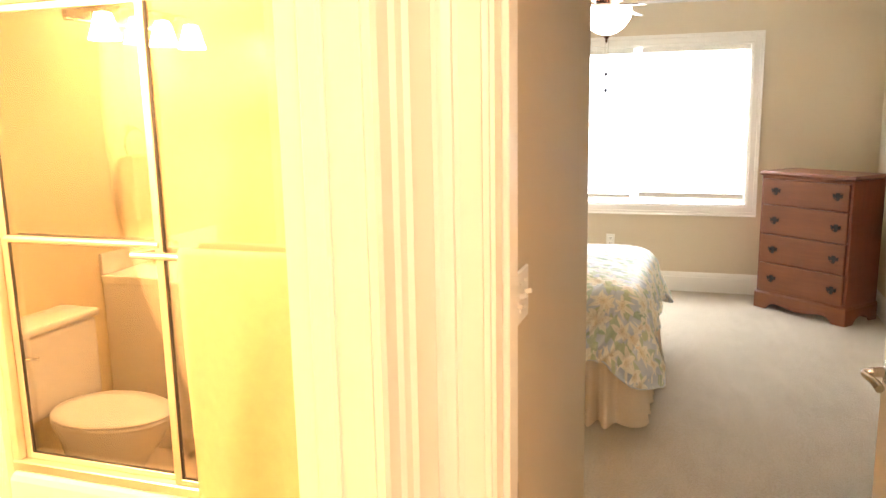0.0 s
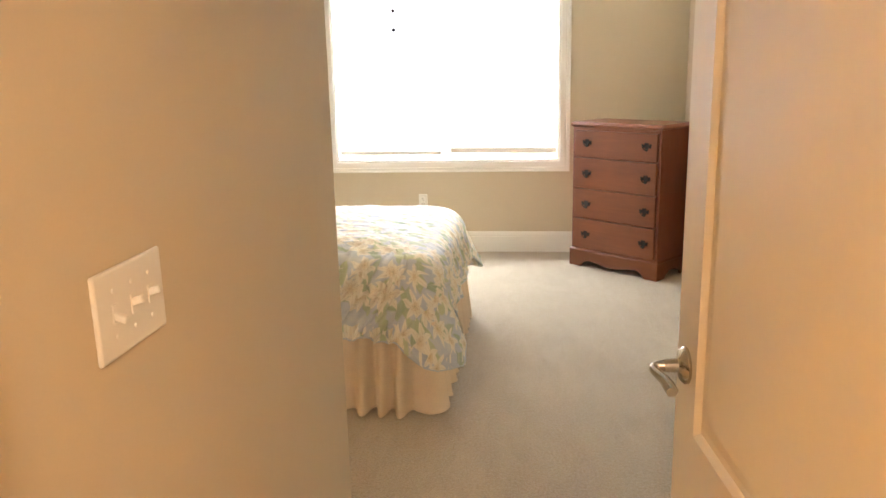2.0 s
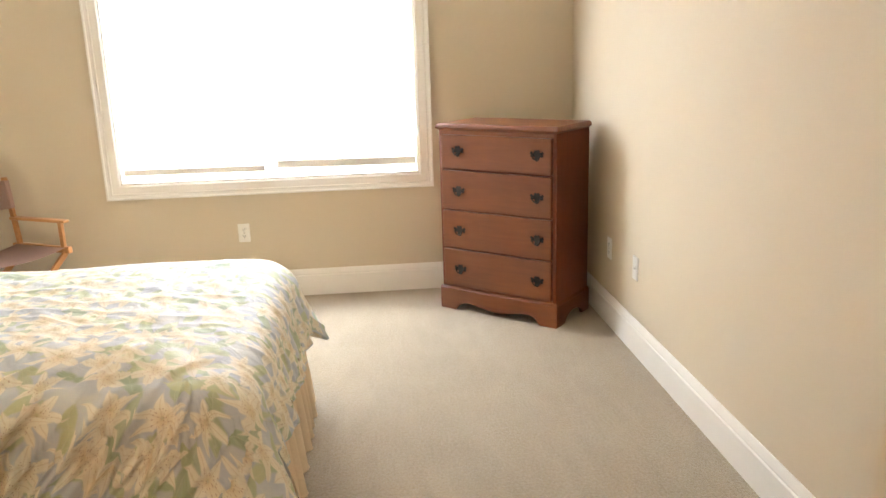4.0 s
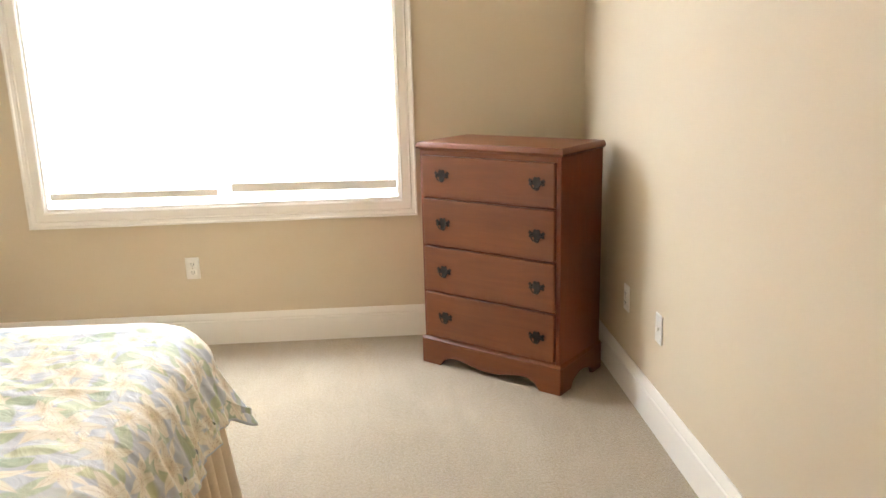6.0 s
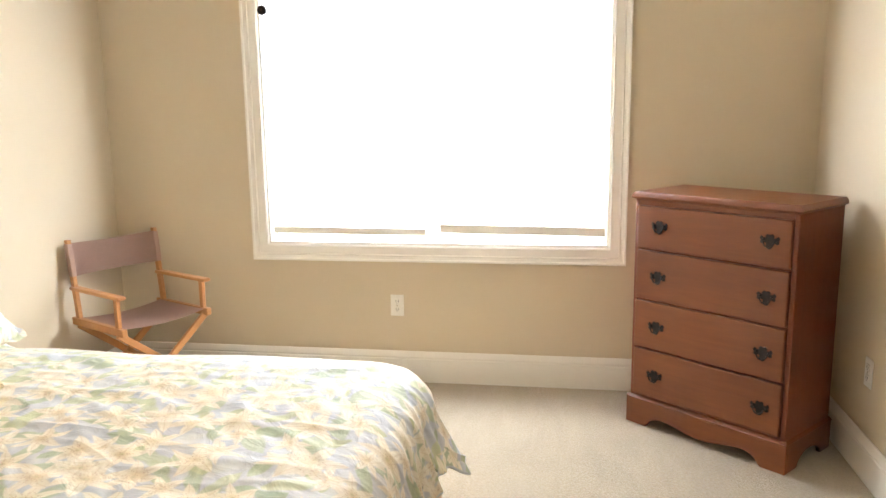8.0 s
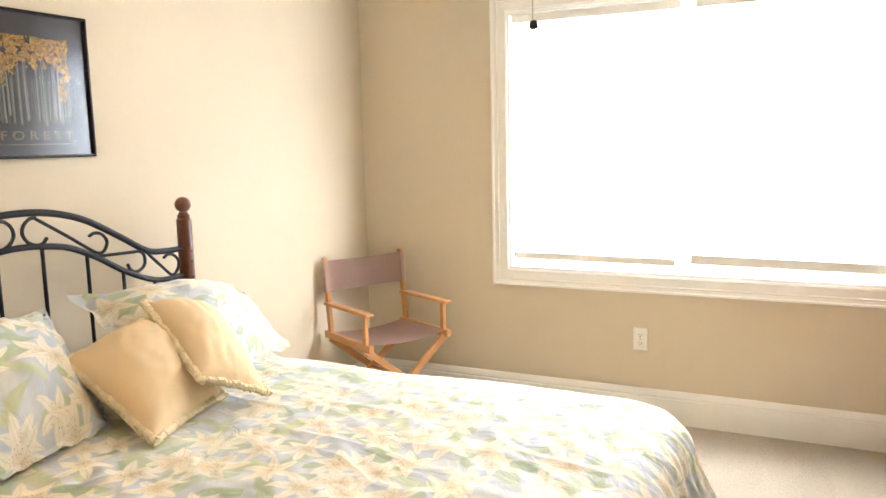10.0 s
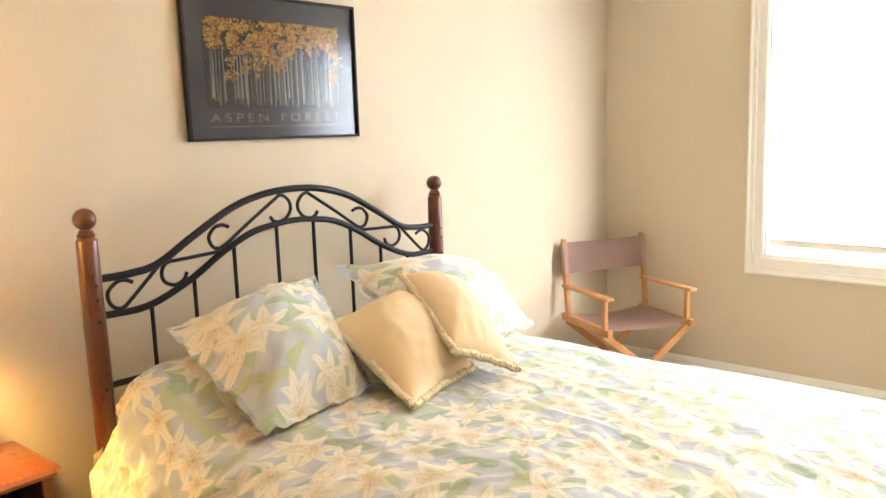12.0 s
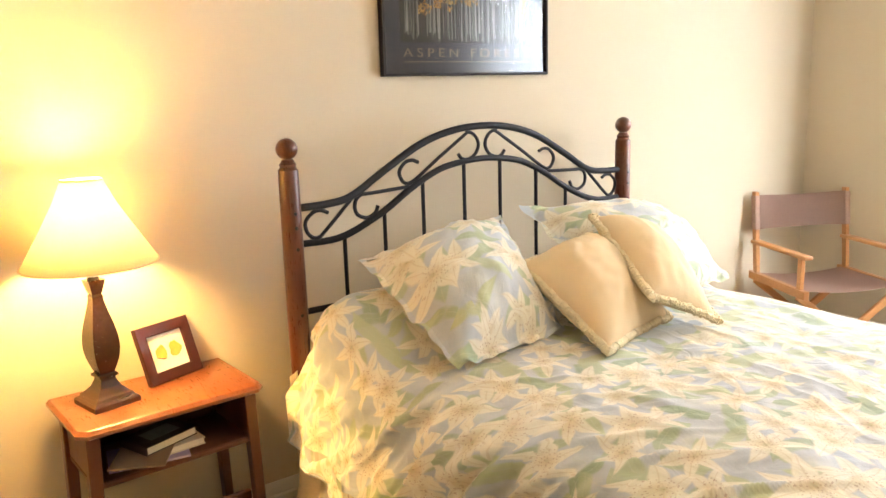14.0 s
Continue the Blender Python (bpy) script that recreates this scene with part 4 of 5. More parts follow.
def pillow(name, corners, thick, material, label, flange=0.0, cord=False, seed=1, uvo=(0, 0), bow=0.055):
    """A soft pillow; corners are its four tips in order, seen from its front."""
    A, B, C, D = [Vector(q) for q in corners]
    n = 34
    nrm = (C - A).cross(D - B).normalized()
    rows = {1: [], -1: []}
    uvr = []
    for j in range(n + 1):
        v = j / n * 2 - 1
        for s in (1, -1):
            rows[s].append([])
        uvr.append([])
        for i in range(n + 1):
            u = i / n * 2 - 1
            # sides bow inwards between the tips
            pu = u * (1 - 0.055 * (1 - u * u) - bow * (1 - v * v) * abs(u))
            pv = v * (1 - 0.055 * (1 - v * v) - bow * (1 - u * u) * abs(v))
            fu, fv = (pu + 1) / 2, (pv + 1) / 2
            base = A * (1 - fu) * (1 - fv) + B * fu * (1 - fv) + C * fu * fv + D * (1 - fu) * fv
            e = 1 - flange
            uu, vv = min(1, abs(u) / e), min(1, abs(v) / e)
            h = thick * (1 + 0.15 * v) * max(0, (1 - uu ** 2.4)) ** 0.60 * max(0, (1 - vv ** 2.4)) ** 0.60
            wr = noise.noise((u * 2.1 + seed, v * 2.1, seed * 1.7)) * (0.16 if flange else 0.08) + noise.noise((u * 5 + seed, v * 5, seed)) * 0.06
            rim_pull = max(uu, vv)
            wr += (0.16 if flange else 0.05) * rim_pull ** 2 * max(0, 0.2 - abs(noise.noise((math.atan2(v, u) * 3.4 + seed, rim_pull * 1.2, seed * 2.3)))) / 0.2
            edge = max(abs(u), abs(v))
            fl = (0.026 if flange else 0.006) * noise.noise((u * 4 + seed, v * 4, 9.0)) * max(0, (edge - e + 0.1) / (1 - e + 0.1)) ** 1.5
            for s in (1, -1):
                rows[s][-1].append(base + nrm * (s * h * (1 + wr) * (1.0 if s > 0 else 0.7) + fl + s * 0.0015))
            w, l = (B - A).length, (D - A).length
            uvr[-1].append((uvo[0] + u * w / 2, uvo[1] + v * l / 2))
    b = bmesh.new()
    lay = b.loops.layers.uv.new("UVMap")
    for s in (1, -1):
        vs = [[b.verts.new(p) for p in r] for r in rows[s]]
        for j in range(n):
            for i in range(n):
                idx = ((j, i), (j, i + 1), (j + 1, i + 1), (j + 1, i))
                f = b.faces.new([vs[p][q] for p, q in idx])
                for lp, (p, q) in zip(f.loops, idx):
                    lp[lay].uv = uvr[p][q]
    bmesh.ops.remove_doubles(b, verts=b.verts, dist=0.0035)
    rim = [rows[1][0][i] for i in range(n)] + [rows[1][j][n] for j in range(n)] + [rows[1][n][i] for i in range(n, 0, -1)] + [rows[1][j][0] for j in range(n, 0, -1)]
    ob = put(name, b, material, smooth=50)
    tagged(ob, label, "pillow" if "pillow" in name else "cushion")
    if cord:
        pts = []
        for k in range(len(rim)):
            for f in range(4):
                q = rim[k].lerp(rim[(k + 1) % len(rim)], f / 4)
                pts.append(q)
        part("cord", tube([q + nrm * 0.002 * math.sin(i * 1.9) for i, q in enumerate(pts)], lambda u: 0.0108 + 0.0016 * math.sin(u * len(pts) * 1.57), 8, closed=True), "cord", ob, "twisted cream cord edging", smooth=True)
    return ob


pillow("pillow", [(-1.183, 1.336, 0.712), (-1.214, 1.716, 0.722), (-1.700, 1.912, 0.956), (-1.660, 1.352, 0.896)], 0.130, "lily", "floral bed pillow with flange leaning on the headboard", 0.11, seed=2, uvo=(3.2, 1.1), bow=0.02)
pillow("pillow", [(-1.240, 1.990, 0.712), (-1.280, 2.555, 0.712), (-1.575, 2.612, 0.910), (-1.700, 1.990, 0.978)], 0.110, "lily", "floral bed pillow leaning on the headboard behind the cushions", 0.08, seed=5, uvo=(5.1, 4.1), bow=0.02)
pillow("cushion", [(-1.017, 1.660, 0.722), (-1.105, 2.010, 0.722), (-1.430, 2.040, 0.905), (-1.400, 1.722, 0.865)], 0.105, "cushion", "cream throw cushion with corded edge leaning on pillows", 0, True, 3)
pillow("cushion", [(-1.045, 1.850, 0.822), (-0.962, 2.025, 0.738), (-1.430, 2.285, 0.890), (-1.400, 2.012, 0.968)], 0.085, "cushion", "cream throw cushion with corded edge resting on another", 0, True, 7)


# ---- nightstand and what stands on it ----
def nightstand():
    t = thing("nightstand", "small reddish wooden nightstand with open shelf", "nightstand", pose(-1.630, 0.588, 0, 0, 0, 90 + 3))
    # local: x runs along the wall, y back to the wall
    W, D, H = 0.468, 0.295, 0.610
    top = bmesh.new()
    loops = []

    def octo(i, z):
        c = 0.022
        return [(i + c, i, z), (W - i - c, i, z), (W - i, i + c, z), (W - i, D - i, z), (i, D - i, z), (i, i + c, z)]
    for i, z in ((0.006, H - 0.022), (0.0, H - 0.018), (0.0, H - 0.010), (0.004, H - 0.006), (0.006, H - 0.002), (0.009, H)):
        loops.append([top.verts.new(v) for v in octo(i, z)])
    for p, q in zip(loops, loops[1:]):
        for k in range(6):
            top.faces.new((p[k], p[(k + 1) % 6], q[(k + 1) % 6], q[k]))
    top.faces.new(loops[-1])
    top.faces.new(loops[0])
    part("top", top, "stand", t, smooth=35)
    for x0 in (0.022, W - 0.054):
        for y0 in (0.022, D - 0.050):
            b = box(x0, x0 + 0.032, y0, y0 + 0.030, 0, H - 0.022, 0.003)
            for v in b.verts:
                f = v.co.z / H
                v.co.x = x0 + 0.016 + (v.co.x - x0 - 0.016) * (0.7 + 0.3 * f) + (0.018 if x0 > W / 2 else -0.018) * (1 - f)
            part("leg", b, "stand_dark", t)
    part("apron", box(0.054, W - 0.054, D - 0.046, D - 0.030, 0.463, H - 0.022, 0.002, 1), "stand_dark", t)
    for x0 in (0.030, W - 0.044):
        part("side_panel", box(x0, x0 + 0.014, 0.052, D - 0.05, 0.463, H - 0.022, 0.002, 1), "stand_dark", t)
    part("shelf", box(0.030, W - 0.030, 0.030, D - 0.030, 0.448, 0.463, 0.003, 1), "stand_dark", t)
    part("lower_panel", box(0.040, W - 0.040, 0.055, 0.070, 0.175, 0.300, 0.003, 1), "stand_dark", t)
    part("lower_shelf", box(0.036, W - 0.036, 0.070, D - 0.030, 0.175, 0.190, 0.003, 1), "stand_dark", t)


nightstand()


def table_lamp():
    t = thing("table_lamp", "lit table lamp with dark bronze base and cream shade", "lamp", pose(-1.800, 0.695, 0.610, 0, 0, 12))
    part("base", lathe([(0, 0), (0.058, 0), (0.058, 0.012), (0.054, 0.017), (0.048, 0.019), (0.046, 0.026), (0.040, 0.030), (0.026, 0.045), (0.019, 0.062), (0.018, 0.068), (0.024, 0.071), (0.024, 0.077), (0.018, 0.080), (0, 0.080)], square=True), "bronze", t)
    prof = [(0.017, 0.078)] + [(0.017 + 0.017 * math.sin(math.pi * (k / 16) ** 0.75) ** 1.3 - 0.004 * (k / 16), 0.080 + 0.190 * k / 16) for k in range(1, 17)]
    prof += [(0.014, 0.275), (0.011, 0.280), (0.014, 0.288), (0.019, 0.310), (0.020, 0.316), (0, 0.316)]
    part("stem", lathe([(0, 0.078)] + prof, square=True), "bronze", t)
    part("socket", lathe([(0, 0.316), (0.014, 0.316), (0.014, 0.36), (0, 0.36)], 16), "antique", t)
    part("bulb", lathe([(0, 0.36), (0.012, 0.362), (0.024, 0.40), (0.026, 0.42), (0.016, 0.44), (0, 0.445)], 20), "bulb", t, smooth=True)
    b = bmesh.new()
    rings = []
    prof = [(0.156, 0.356), (0.112, 0.43), (0.070, 0.505), (0.046, 0.560)]
    prof = prof + [(r - 0.0012, z) for r, z in reversed(prof)]
    for r, z in prof:
        rings.append([b.verts.new((r * math.cos(2 * math.pi * k / 56), r * math.sin(2 * math.pi * k / 56), z)) for k in range(56)])
    for p, q in zip(rings, rings[1:] + rings[:1]):
        for k in range(56):
            b.faces.new((p[k], p[(k + 1) % 56], q[(k + 1) % 56], q[k]))
    part("shade", b, "shade", t, "cream fabric cone shade", smooth=60)
    for r, z in ((0.156, 0.357), (0.0465, 0.559)):
        part("trim", tube([(r * math.cos(2 * math.pi * k / 56), r * math.sin(2 * math.pi * k / 56), z) for k in range(56)], 0.0022, 6, True), "cord", t)


table_lamp()


def photo_frame():
    t = thing("picture_frame", "small dark red frame with two yellow leaves", "picture frame", pose(-1.850, 0.888, 0.611, 0, 0, 110) @ pose(0, 0, 0, -20))
    w, h, e = 0.168, 0.158, 0.030
    b = bmesh.new()
    loops = []
    for i, y in ((0, 0.012), (0, 0.0), (0.002, -0.003), (e - 0.002, -0.002), (e, 0.002), (e, 0.012)):
        loops.append([b.verts.new(v) for v in ((-w / 2 + i, y, i), (w / 2 - i, y, i), (w / 2 - i, y, h - i), (-w / 2 + i, y, h - i))])
    for p, q in zip(loops, loops[1:] + loops[:1]):
        for k in range(4):
            b.faces.new((p[k], p[(k + 1) % 4], q[(k + 1) % 4], q[k]))
    part("frame", b, "mahogany", t)
    part("backing", box(-w / 2 + e - 0.002, w / 2 - e + 0.002, 0.005, 0.011, e - 0.002, h - e + 0.002), "paper", t)
    for cx, r in ((-0.022, 0.017), (0.022, 0.019)):
        pts = []
        for k in range(14):
            a = 2 * math.pi * k / 14
            rr = r * (1 + 0.12 * math.sin(3 * a + cx * 90) + 0.08 * math.cos(5 * a))
            pts.append((cx + rr * math.cos(a), h / 2 + rr * math.sin(a) * 1.1))
        part("leaf", slab(pts, 0.0008, pose(0, 0.0036, 0)), "leaf_print", t)
    part("stand", box(-0.025, 0.025, 0.012, 0.016, 0.002, 0.12, 0.001, 1), "cover_dark", t)


photo_frame()


def book(m, w, d, h, cover, label, picture=None):
    t = thing("book", label, "book", m, "books on the nightstand shelf")
    part("page_block", box(0.002, w - 0.003, 0.003, d - 0.003, 0.002, h - 0.002), "pages", t)
    b = bmesh.new()
    box(0, w, 0, d, 0, 0.002, 0.0006, 1, b)
    box(0, w, 0, d, h - 0.002, h, 0.0006, 1, b)
    box(-0.002, 0.0015, 0, d, 0, h, 0.0006, 1, b)
    part("cover", b, cover, t)
    if picture:
        part("cover_picture", box(w * 0.22, w * 0.80, d * 0.25, d * 0.75, h, h + 0.0008), picture, t)
    return t


book(pose(-1.70, 0.66, 0.464, 0, 0, 80), 0.19, 0.13, 0.006, "cover_lilac", "thin lilac magazine under the books")
book(pose(-1.69, 0.73, 0.470, 0, 0, 95), 0.17, 0.12, 0.018, "pages", "cream paperback in the stack")
book(pose(-1.665, 0.65, 0.4885, 0, 0, 62), 0.13, 0.12, 0.004, "cover_tan", "flat tan notebook in the stack")
book(pose(-1.675, 0.745, 0.493, 0, 0, 110), 0.150, 0.11, 0.022, "cover_dark", "dark hardback book on top of the stack", "cover_grey")


# ---- poster ----
def text_mesh(body, size, spacing):
    cu = bpy.data.curves.new("text", "FONT")
    cu.body, cu.size, cu.space_character, cu.align_x, cu.extrude = body, size, spacing, "CENTER", 0.0006
    o = bpy.data.objects.new("text", cu)
    scene.collection.objects.link(o)
    me = bpy.data.meshes.new_from_object(o.evaluated_get(bpy.context.evaluated_depsgraph_get()))
    bpy.data.objects.remove(o)
    bpy.data.curves.remove(cu)
    return me


def poster():
    # local x runs along the wall, y into it, z up from the bottom edge
    y0, y1, z0, z1 = 1.629, 2.336, 1.400, 1.874
    W, H = y1 - y0, z1 - z0
    t = thing("poster", "black-framed poster of golden aspen trees above the bed", "poster", pose(XW + 0.004, y0, z0, 0, 0, 90))
    b = bmesh.new()
    loops = []
    for i, y in ((0, 0.0), (0, -0.020), (0.0015, -0.022), (0.0085, -0.022), (0.0095, -0.012), (0.0095, 0.0)):
        loops.append([b.verts.new(v) for v in ((i, y, i), (W - i, y, i), (W - i, y, H - i), (i, y, H - i))])
    for p, q in zip(loops, loops[1:] + loops[:1]):
        for k in range(4):
            b.faces.new((p[k], p[(k + 1) % 4], q[(k + 1) % 4], q[k]))
    part("frame", b, "black_frame", t)
    part("mat_board", box(0.0095, W - 0.0095, -0.006, -0.001, 0.0095, H - 0.0095), "slate", t)
    px0, px1, pz0, pz1 = 0.075, W - 0.070, 0.106, 0.396
    pr = part("print", box(px0, px1, -0.0072, -0.006, pz0, pz1), "night", t)
    rnd = random.Random(4)
    b = bmesh.new()
    for k in range(120):
        x = rnd.uniform(px0 + 0.01, px1 - 0.01)
        w = rnd.choice((0.0006, 0.0008, 0.0011, 0.0015, 0.0024))
        zt = rnd.uniform(pz0 + 0.14, pz0 + 0.23)
        zb = pz0 + rnd.uniform(0.0, 0.035)
        s = rnd.uniform(-0.006, 0.006)
        yy = -0.0074 - 0.00001 * k
        b.faces.new([b.verts.new(v) for v in ((x - w, yy, zb), (x + w, yy, zb), (x + w * 0.6 + s, yy, zt), (x - w * 0.6 + s, yy, zt))])
    part("tree_trunks", b, "trunk_print", pr)
    b = bmesh.new()
    for k in range(420):
        u = rnd.random()
        r = rnd.uniform(0.006, 0.014)
        x = px0 + r + u * (px1 - px0 - 2 * r)
        lowest = pz0 + 0.150 + 0.030 * u + 0.028 * math.sin(u * 9 + 1) + 0.020 * math.sin(u * 31)
        z = lowest + (pz1 - r - lowest) * rnd.random() ** 0.8
        if noise.noise((x * 30, z * 34, 2.0)) < -0.30:
            continue
        m = rnd.randint(9, 13)
        b.faces.new([b.verts.new((x + r * rnd.uniform(0.55, 1.0) * math.cos(2 * math.pi * i / m), -0.0076 - 0.0000006 * k, z + r * 0.8 * rnd.uniform(0.55, 1.0) * math.sin(2 * math.pi * i / m))) for i in range(m)])
    for k in range(3600):
        u = rnd.random()
        x = px0 + 0.004 + u * (px1 - px0 - 0.008)
        lowest = pz0 + 0.135 + 0.030 * u + 0.028 * math.sin(u * 9 + 1) + 0.020 * math.sin(u * 31) + 0.012 * math.sin(u * 67)
        z = lowest + (pz1 - 0.003 - lowest) * rnd.random() ** 0.8
        if k % 14 == 0:
            a, q = rnd.random() * 6.3, rnd.random() ** 0.5
            cu, cz, rx, rz = rnd.choice(((0.17, 0.105, 0.030, 0.020), (0.27, 0.125, 0.022, 0.016), (0.50, 0.135, 0.025, 0.018), (0.93, 0.115, 0.018, 0.034)))
            x, z = px0 + cu * (px1 - px0) + rx * q * math.cos(a), pz0 + cz + rz * q * math.sin(a)
        elif noise.noise((x * 30, z * 34, 2.0)) + 0.5 * noise.noise((x * 75, z * 75, 6.0)) < -0.16:
            continue
        r = min(rnd.uniform(0.0018, 0.0058), x - px0, px1 - x, pz1 - z)
        yy = -0.0079 - 0.0000006 * k
        m = rnd.randint(5, 7)
        ph = rnd.random() * 6
        b.faces.new([b.verts.new((x + r * rnd.uniform(0.6, 1.0) * math.cos(ph + 2 * math.pi * i / m), yy, z + r * 0.8 * rnd.uniform(0.6, 1.0) * math.sin(ph + 2 * math.pi * i / m))) for i in range(m)])
    part("gold_leaves", b, "foliage_print", pr)
    me = text_mesh("ASPEN FOREST", 0.040, 1.55)
    xs = [v.co.x for v in me.vertices]
    k = (px1 - px0 - 0.02) / (max(xs) - min(xs))
    for v in me.vertices:
        v.co = (v.co.x - (max(xs) + min(xs)) / 2, v.co.y, v.co.z)
    me.materials.append(M["letter"])
    ob = new("title", me)
    ob.parent = t
    ob.matrix_local = pose((px0 + px1) / 2, -0.0066, 0.061, 90) @ Matrix.Diagonal((k, 1, 1, 1))
    b = bmesh.new()
    for a, c in ((0.02, 0.30), (0.33, 0.52), (0.55, 0.98)):
        box(px0 + (px1 - px0) * a, px0 + (px1 - px0) * c, -0.0072, -0.0060, 0.044, 0.0465, bm=b)
    part("small_print", b, "letter", t)
    g = part("glazing", box(0.0095, W - 0.0095, -0.0125, -0.0105, 0.0095, H - 0.0095), "poster_glass", t)
    g.visible_shadow = False


poster()


# ---- director's chair ----
def directors_chair():
    t = thing("directors_chair", "wooden folding director's chair with faded mauve canvas", "chair", pose(-1.598, 3.806, 0, 0, 0, 63))
    # local: x to the sitter's left-right, y to the back, origin under the seat's middle
    hw, d, s = 0.238, 0.195, 1.0
    seat, arm, top = 0.43, 0.595, 0.835
    for sx in (-1, 1):
        part("seat_rail", box(sx * hw - 0.014, sx * hw + 0.014, -d - 0.02, d + 0.03, seat - 0.02, seat + 0.018, 0.004), "pine", t)
        b = box(sx * hw - 0.011, sx * hw + 0.011, d - 0.035, d - 0.005, seat + 0.016, top, 0.004)
        for v in b.verts:
            v.co.y += 0.045 * (v.co.z - seat) / (top - seat)
        part("back_post", b, "pine", t)
        b = box(sx * hw - 0.0145, sx * hw + 0.0145, d - 0.0385, d - 0.0015, 0.655, 0.818, 0.006)
        for v in b.verts:
            v.co.y += 0.045 * (v.co.z - seat) / (top - seat)
        part("sleeve", b, "canvas", t, "canvas sleeve round the back post")
        part("arm_post", box(sx * hw - 0.010, sx * hw + 0.010, -d + 0.015, -d + 0.043, seat + 0.016, arm - 0.006, 0.003), "pine", t)
        part("armrest", box(sx * hw - 0.022, sx * hw + 0.022, -d - 0.020, d + 0.015, arm - 0.008, arm + 0.010, 0.006), "pine", t)
        part("floor_rail", box(sx * hw - 0.014, sx * hw + 0.014, -d - 0.02, d + 0.03, 0.0, 0.032, 0.004), "pine", t)
    for yy in (-d + 0.03, d - 0.02):
        for sx in (-1, 1):
            ln = math.hypot(2 * hw, seat - 0.05)
            b = box(-ln / 2, ln / 2, -0.009, 0.009, -0.017, 0.017, 0.003)
            ob = part("cross_leg", b, "pine", t)
            ob.matrix_local = pose(0, yy + sx * 0.0095, (seat + 0.012) / 2, 0, sx * math.degrees(math.atan2(seat - 0.05, 2 * hw)), 0)
    part("stretcher", tube([(0, -d + 0.03, (seat + 0.012) / 2), (0, d - 0.02, (seat + 0.012) / 2)], 0.008, 10), "pine", t)

    def cloth(rows):
        b = bmesh.new()
        vs = [[b.verts.new(p) for p in r] for r in rows]
        for p, q in zip(vs, vs[1:]):
            for k in range(len(p) - 1):
                b.faces.new((p[k], p[k + 1], q[k + 1], q[k]))
        bmesh.ops.solidify(b, geom=b.faces[:], thickness=0.003)
        return b
    rows = []
    for j in range(11):
        v = j / 10
        rows.append([(hw * (2 * i / 20 - 1), -d + 0.005 + (2 * d - 0.01) * v, seat + 0.016 - 0.030 * (1 - (2 * i / 20 - 1) ** 2) * (0.7 + 0.3 * math.sin(math.pi * v))) for i in range(21)])
    part("seat", cloth(rows), "canvas", t, "faded mauve canvas seat", smooth=True)
    rows = []
    for j in range(9):
        z = 0.655 + 0.165 * j / 8
        yy = d - 0.02 + 0.045 * (z - seat) / (top - seat)
        rows.append([((hw - 0.010) * (2 * i / 20 - 1), yy - 0.014 + 0.034 * (1 - (2 * i / 20 - 1) ** 4), z - 0.010 * (1 - (2 * i / 20 - 1) ** 2) * (j / 8)) for i in range(21)])
    part("backrest", cloth(rows), "canvas", t, "faded mauve canvas back", smooth=True)


directors_chair()


# ---- ceiling fan ----
def ceiling_fan():
    t = thing("ceiling_fan", "ceiling fan with lit glass bowl and pull chains", "ceiling fan", pose(-0.185, 2.05, 0))
    part("canopy", lathe([(0, CEIL), (0.065, CEIL), (0.060, CEIL - 0.03), (0.025, CEIL - 0.06), (0, CEIL - 0.06)], 28), "bronze", t, smooth=35)
    part("rod", lathe([(0, 2.38), (0.012, 2.38), (0.012, CEIL - 0.05), (0, CEIL - 0.05)], 14), "bronze", t)
    part("motor", lathe([(0, 2.175), (0.075, 2.175), (0.11, 2.19), (0.115, 2.25), (0.10, 2.32), (0.05, 2.37), (0.02, 2.39), (0, 2.39)], 36), "bronze", t, smooth=35)
    part("light_kit", lathe([(0, 2.14), (0.065, 2.14), (0.075, 2.16), (0.06, 2.175), (0, 2.175)], 32), "bronze", t, smooth=35)
    part("bowl", lathe([(0.012, 1.992), (0.055, 2.003), (0.100, 2.034), (0.132, 2.080), (0.142, 2.125), (0.138, 2.140), (0.066, 2.142)], 40), "bowl", t, "frosted glass light bowl", smooth=60)
    part("finial", lathe([(0, 1.945), (0.004, 1.950), (0.007, 1.962), (0.005, 1.970), (0.016, 1.980), (0.018, 1.990), (0, 1.996)], 16), "bronze", t, smooth=True)
    for k in range(5):
        a = 9 + 72 * k
        ir = part("blade_iron", box(0.09, 0.22, -0.016, 0.016, -0.004, 0.004, 0.003), "bronze", t)
        ir.matrix_local = pose(0, 0, 2.158, 0, 0, a)
        out = [(0.17, -0.050), (0.30, -0.062), (0.60, -0.070), (0.645, -0.055), (0.655, 0.0), (0.645, 0.055), (0.60, 0.070), (0.30, 0.062), (0.17, 0.050)]
        # blade wears the pale glare colour all over, not its dark wood
        bl = part("blade", slab(out, 0.007, Matrix.Rotation(radians(90), 4, "X"), bevel=0.002), "blade_glare", t)
        bl.matrix_local = pose(0, 0, 2.163, 0, 0, a) @ pose(0, 0, 0, 11)
    for dx, dy, z in ((0.008, 0.0, 1.775), (-0.006, 0.012, 1.682)):
        ch = part("pull_chain", tube([(dx * 4, dy * 4, 2.14), (dx * 1.6, dy, 2.02), (dx, dy, z)], 0.0010, 6), "nickel", t)
        part("chain_pull", lathe([(0, z - 0.016), (0.009, z - 0.012), (0.011, z - 0.004), (0.008, z + 0.004), (0, z + 0.008)], 16), "black_frame", ch, smooth=True)


ceiling_fan()


# ---- bathroom ----
YT = -0.754                              # plane of the tub doors
TX0, TX1 = -1.815, -T - 0.004


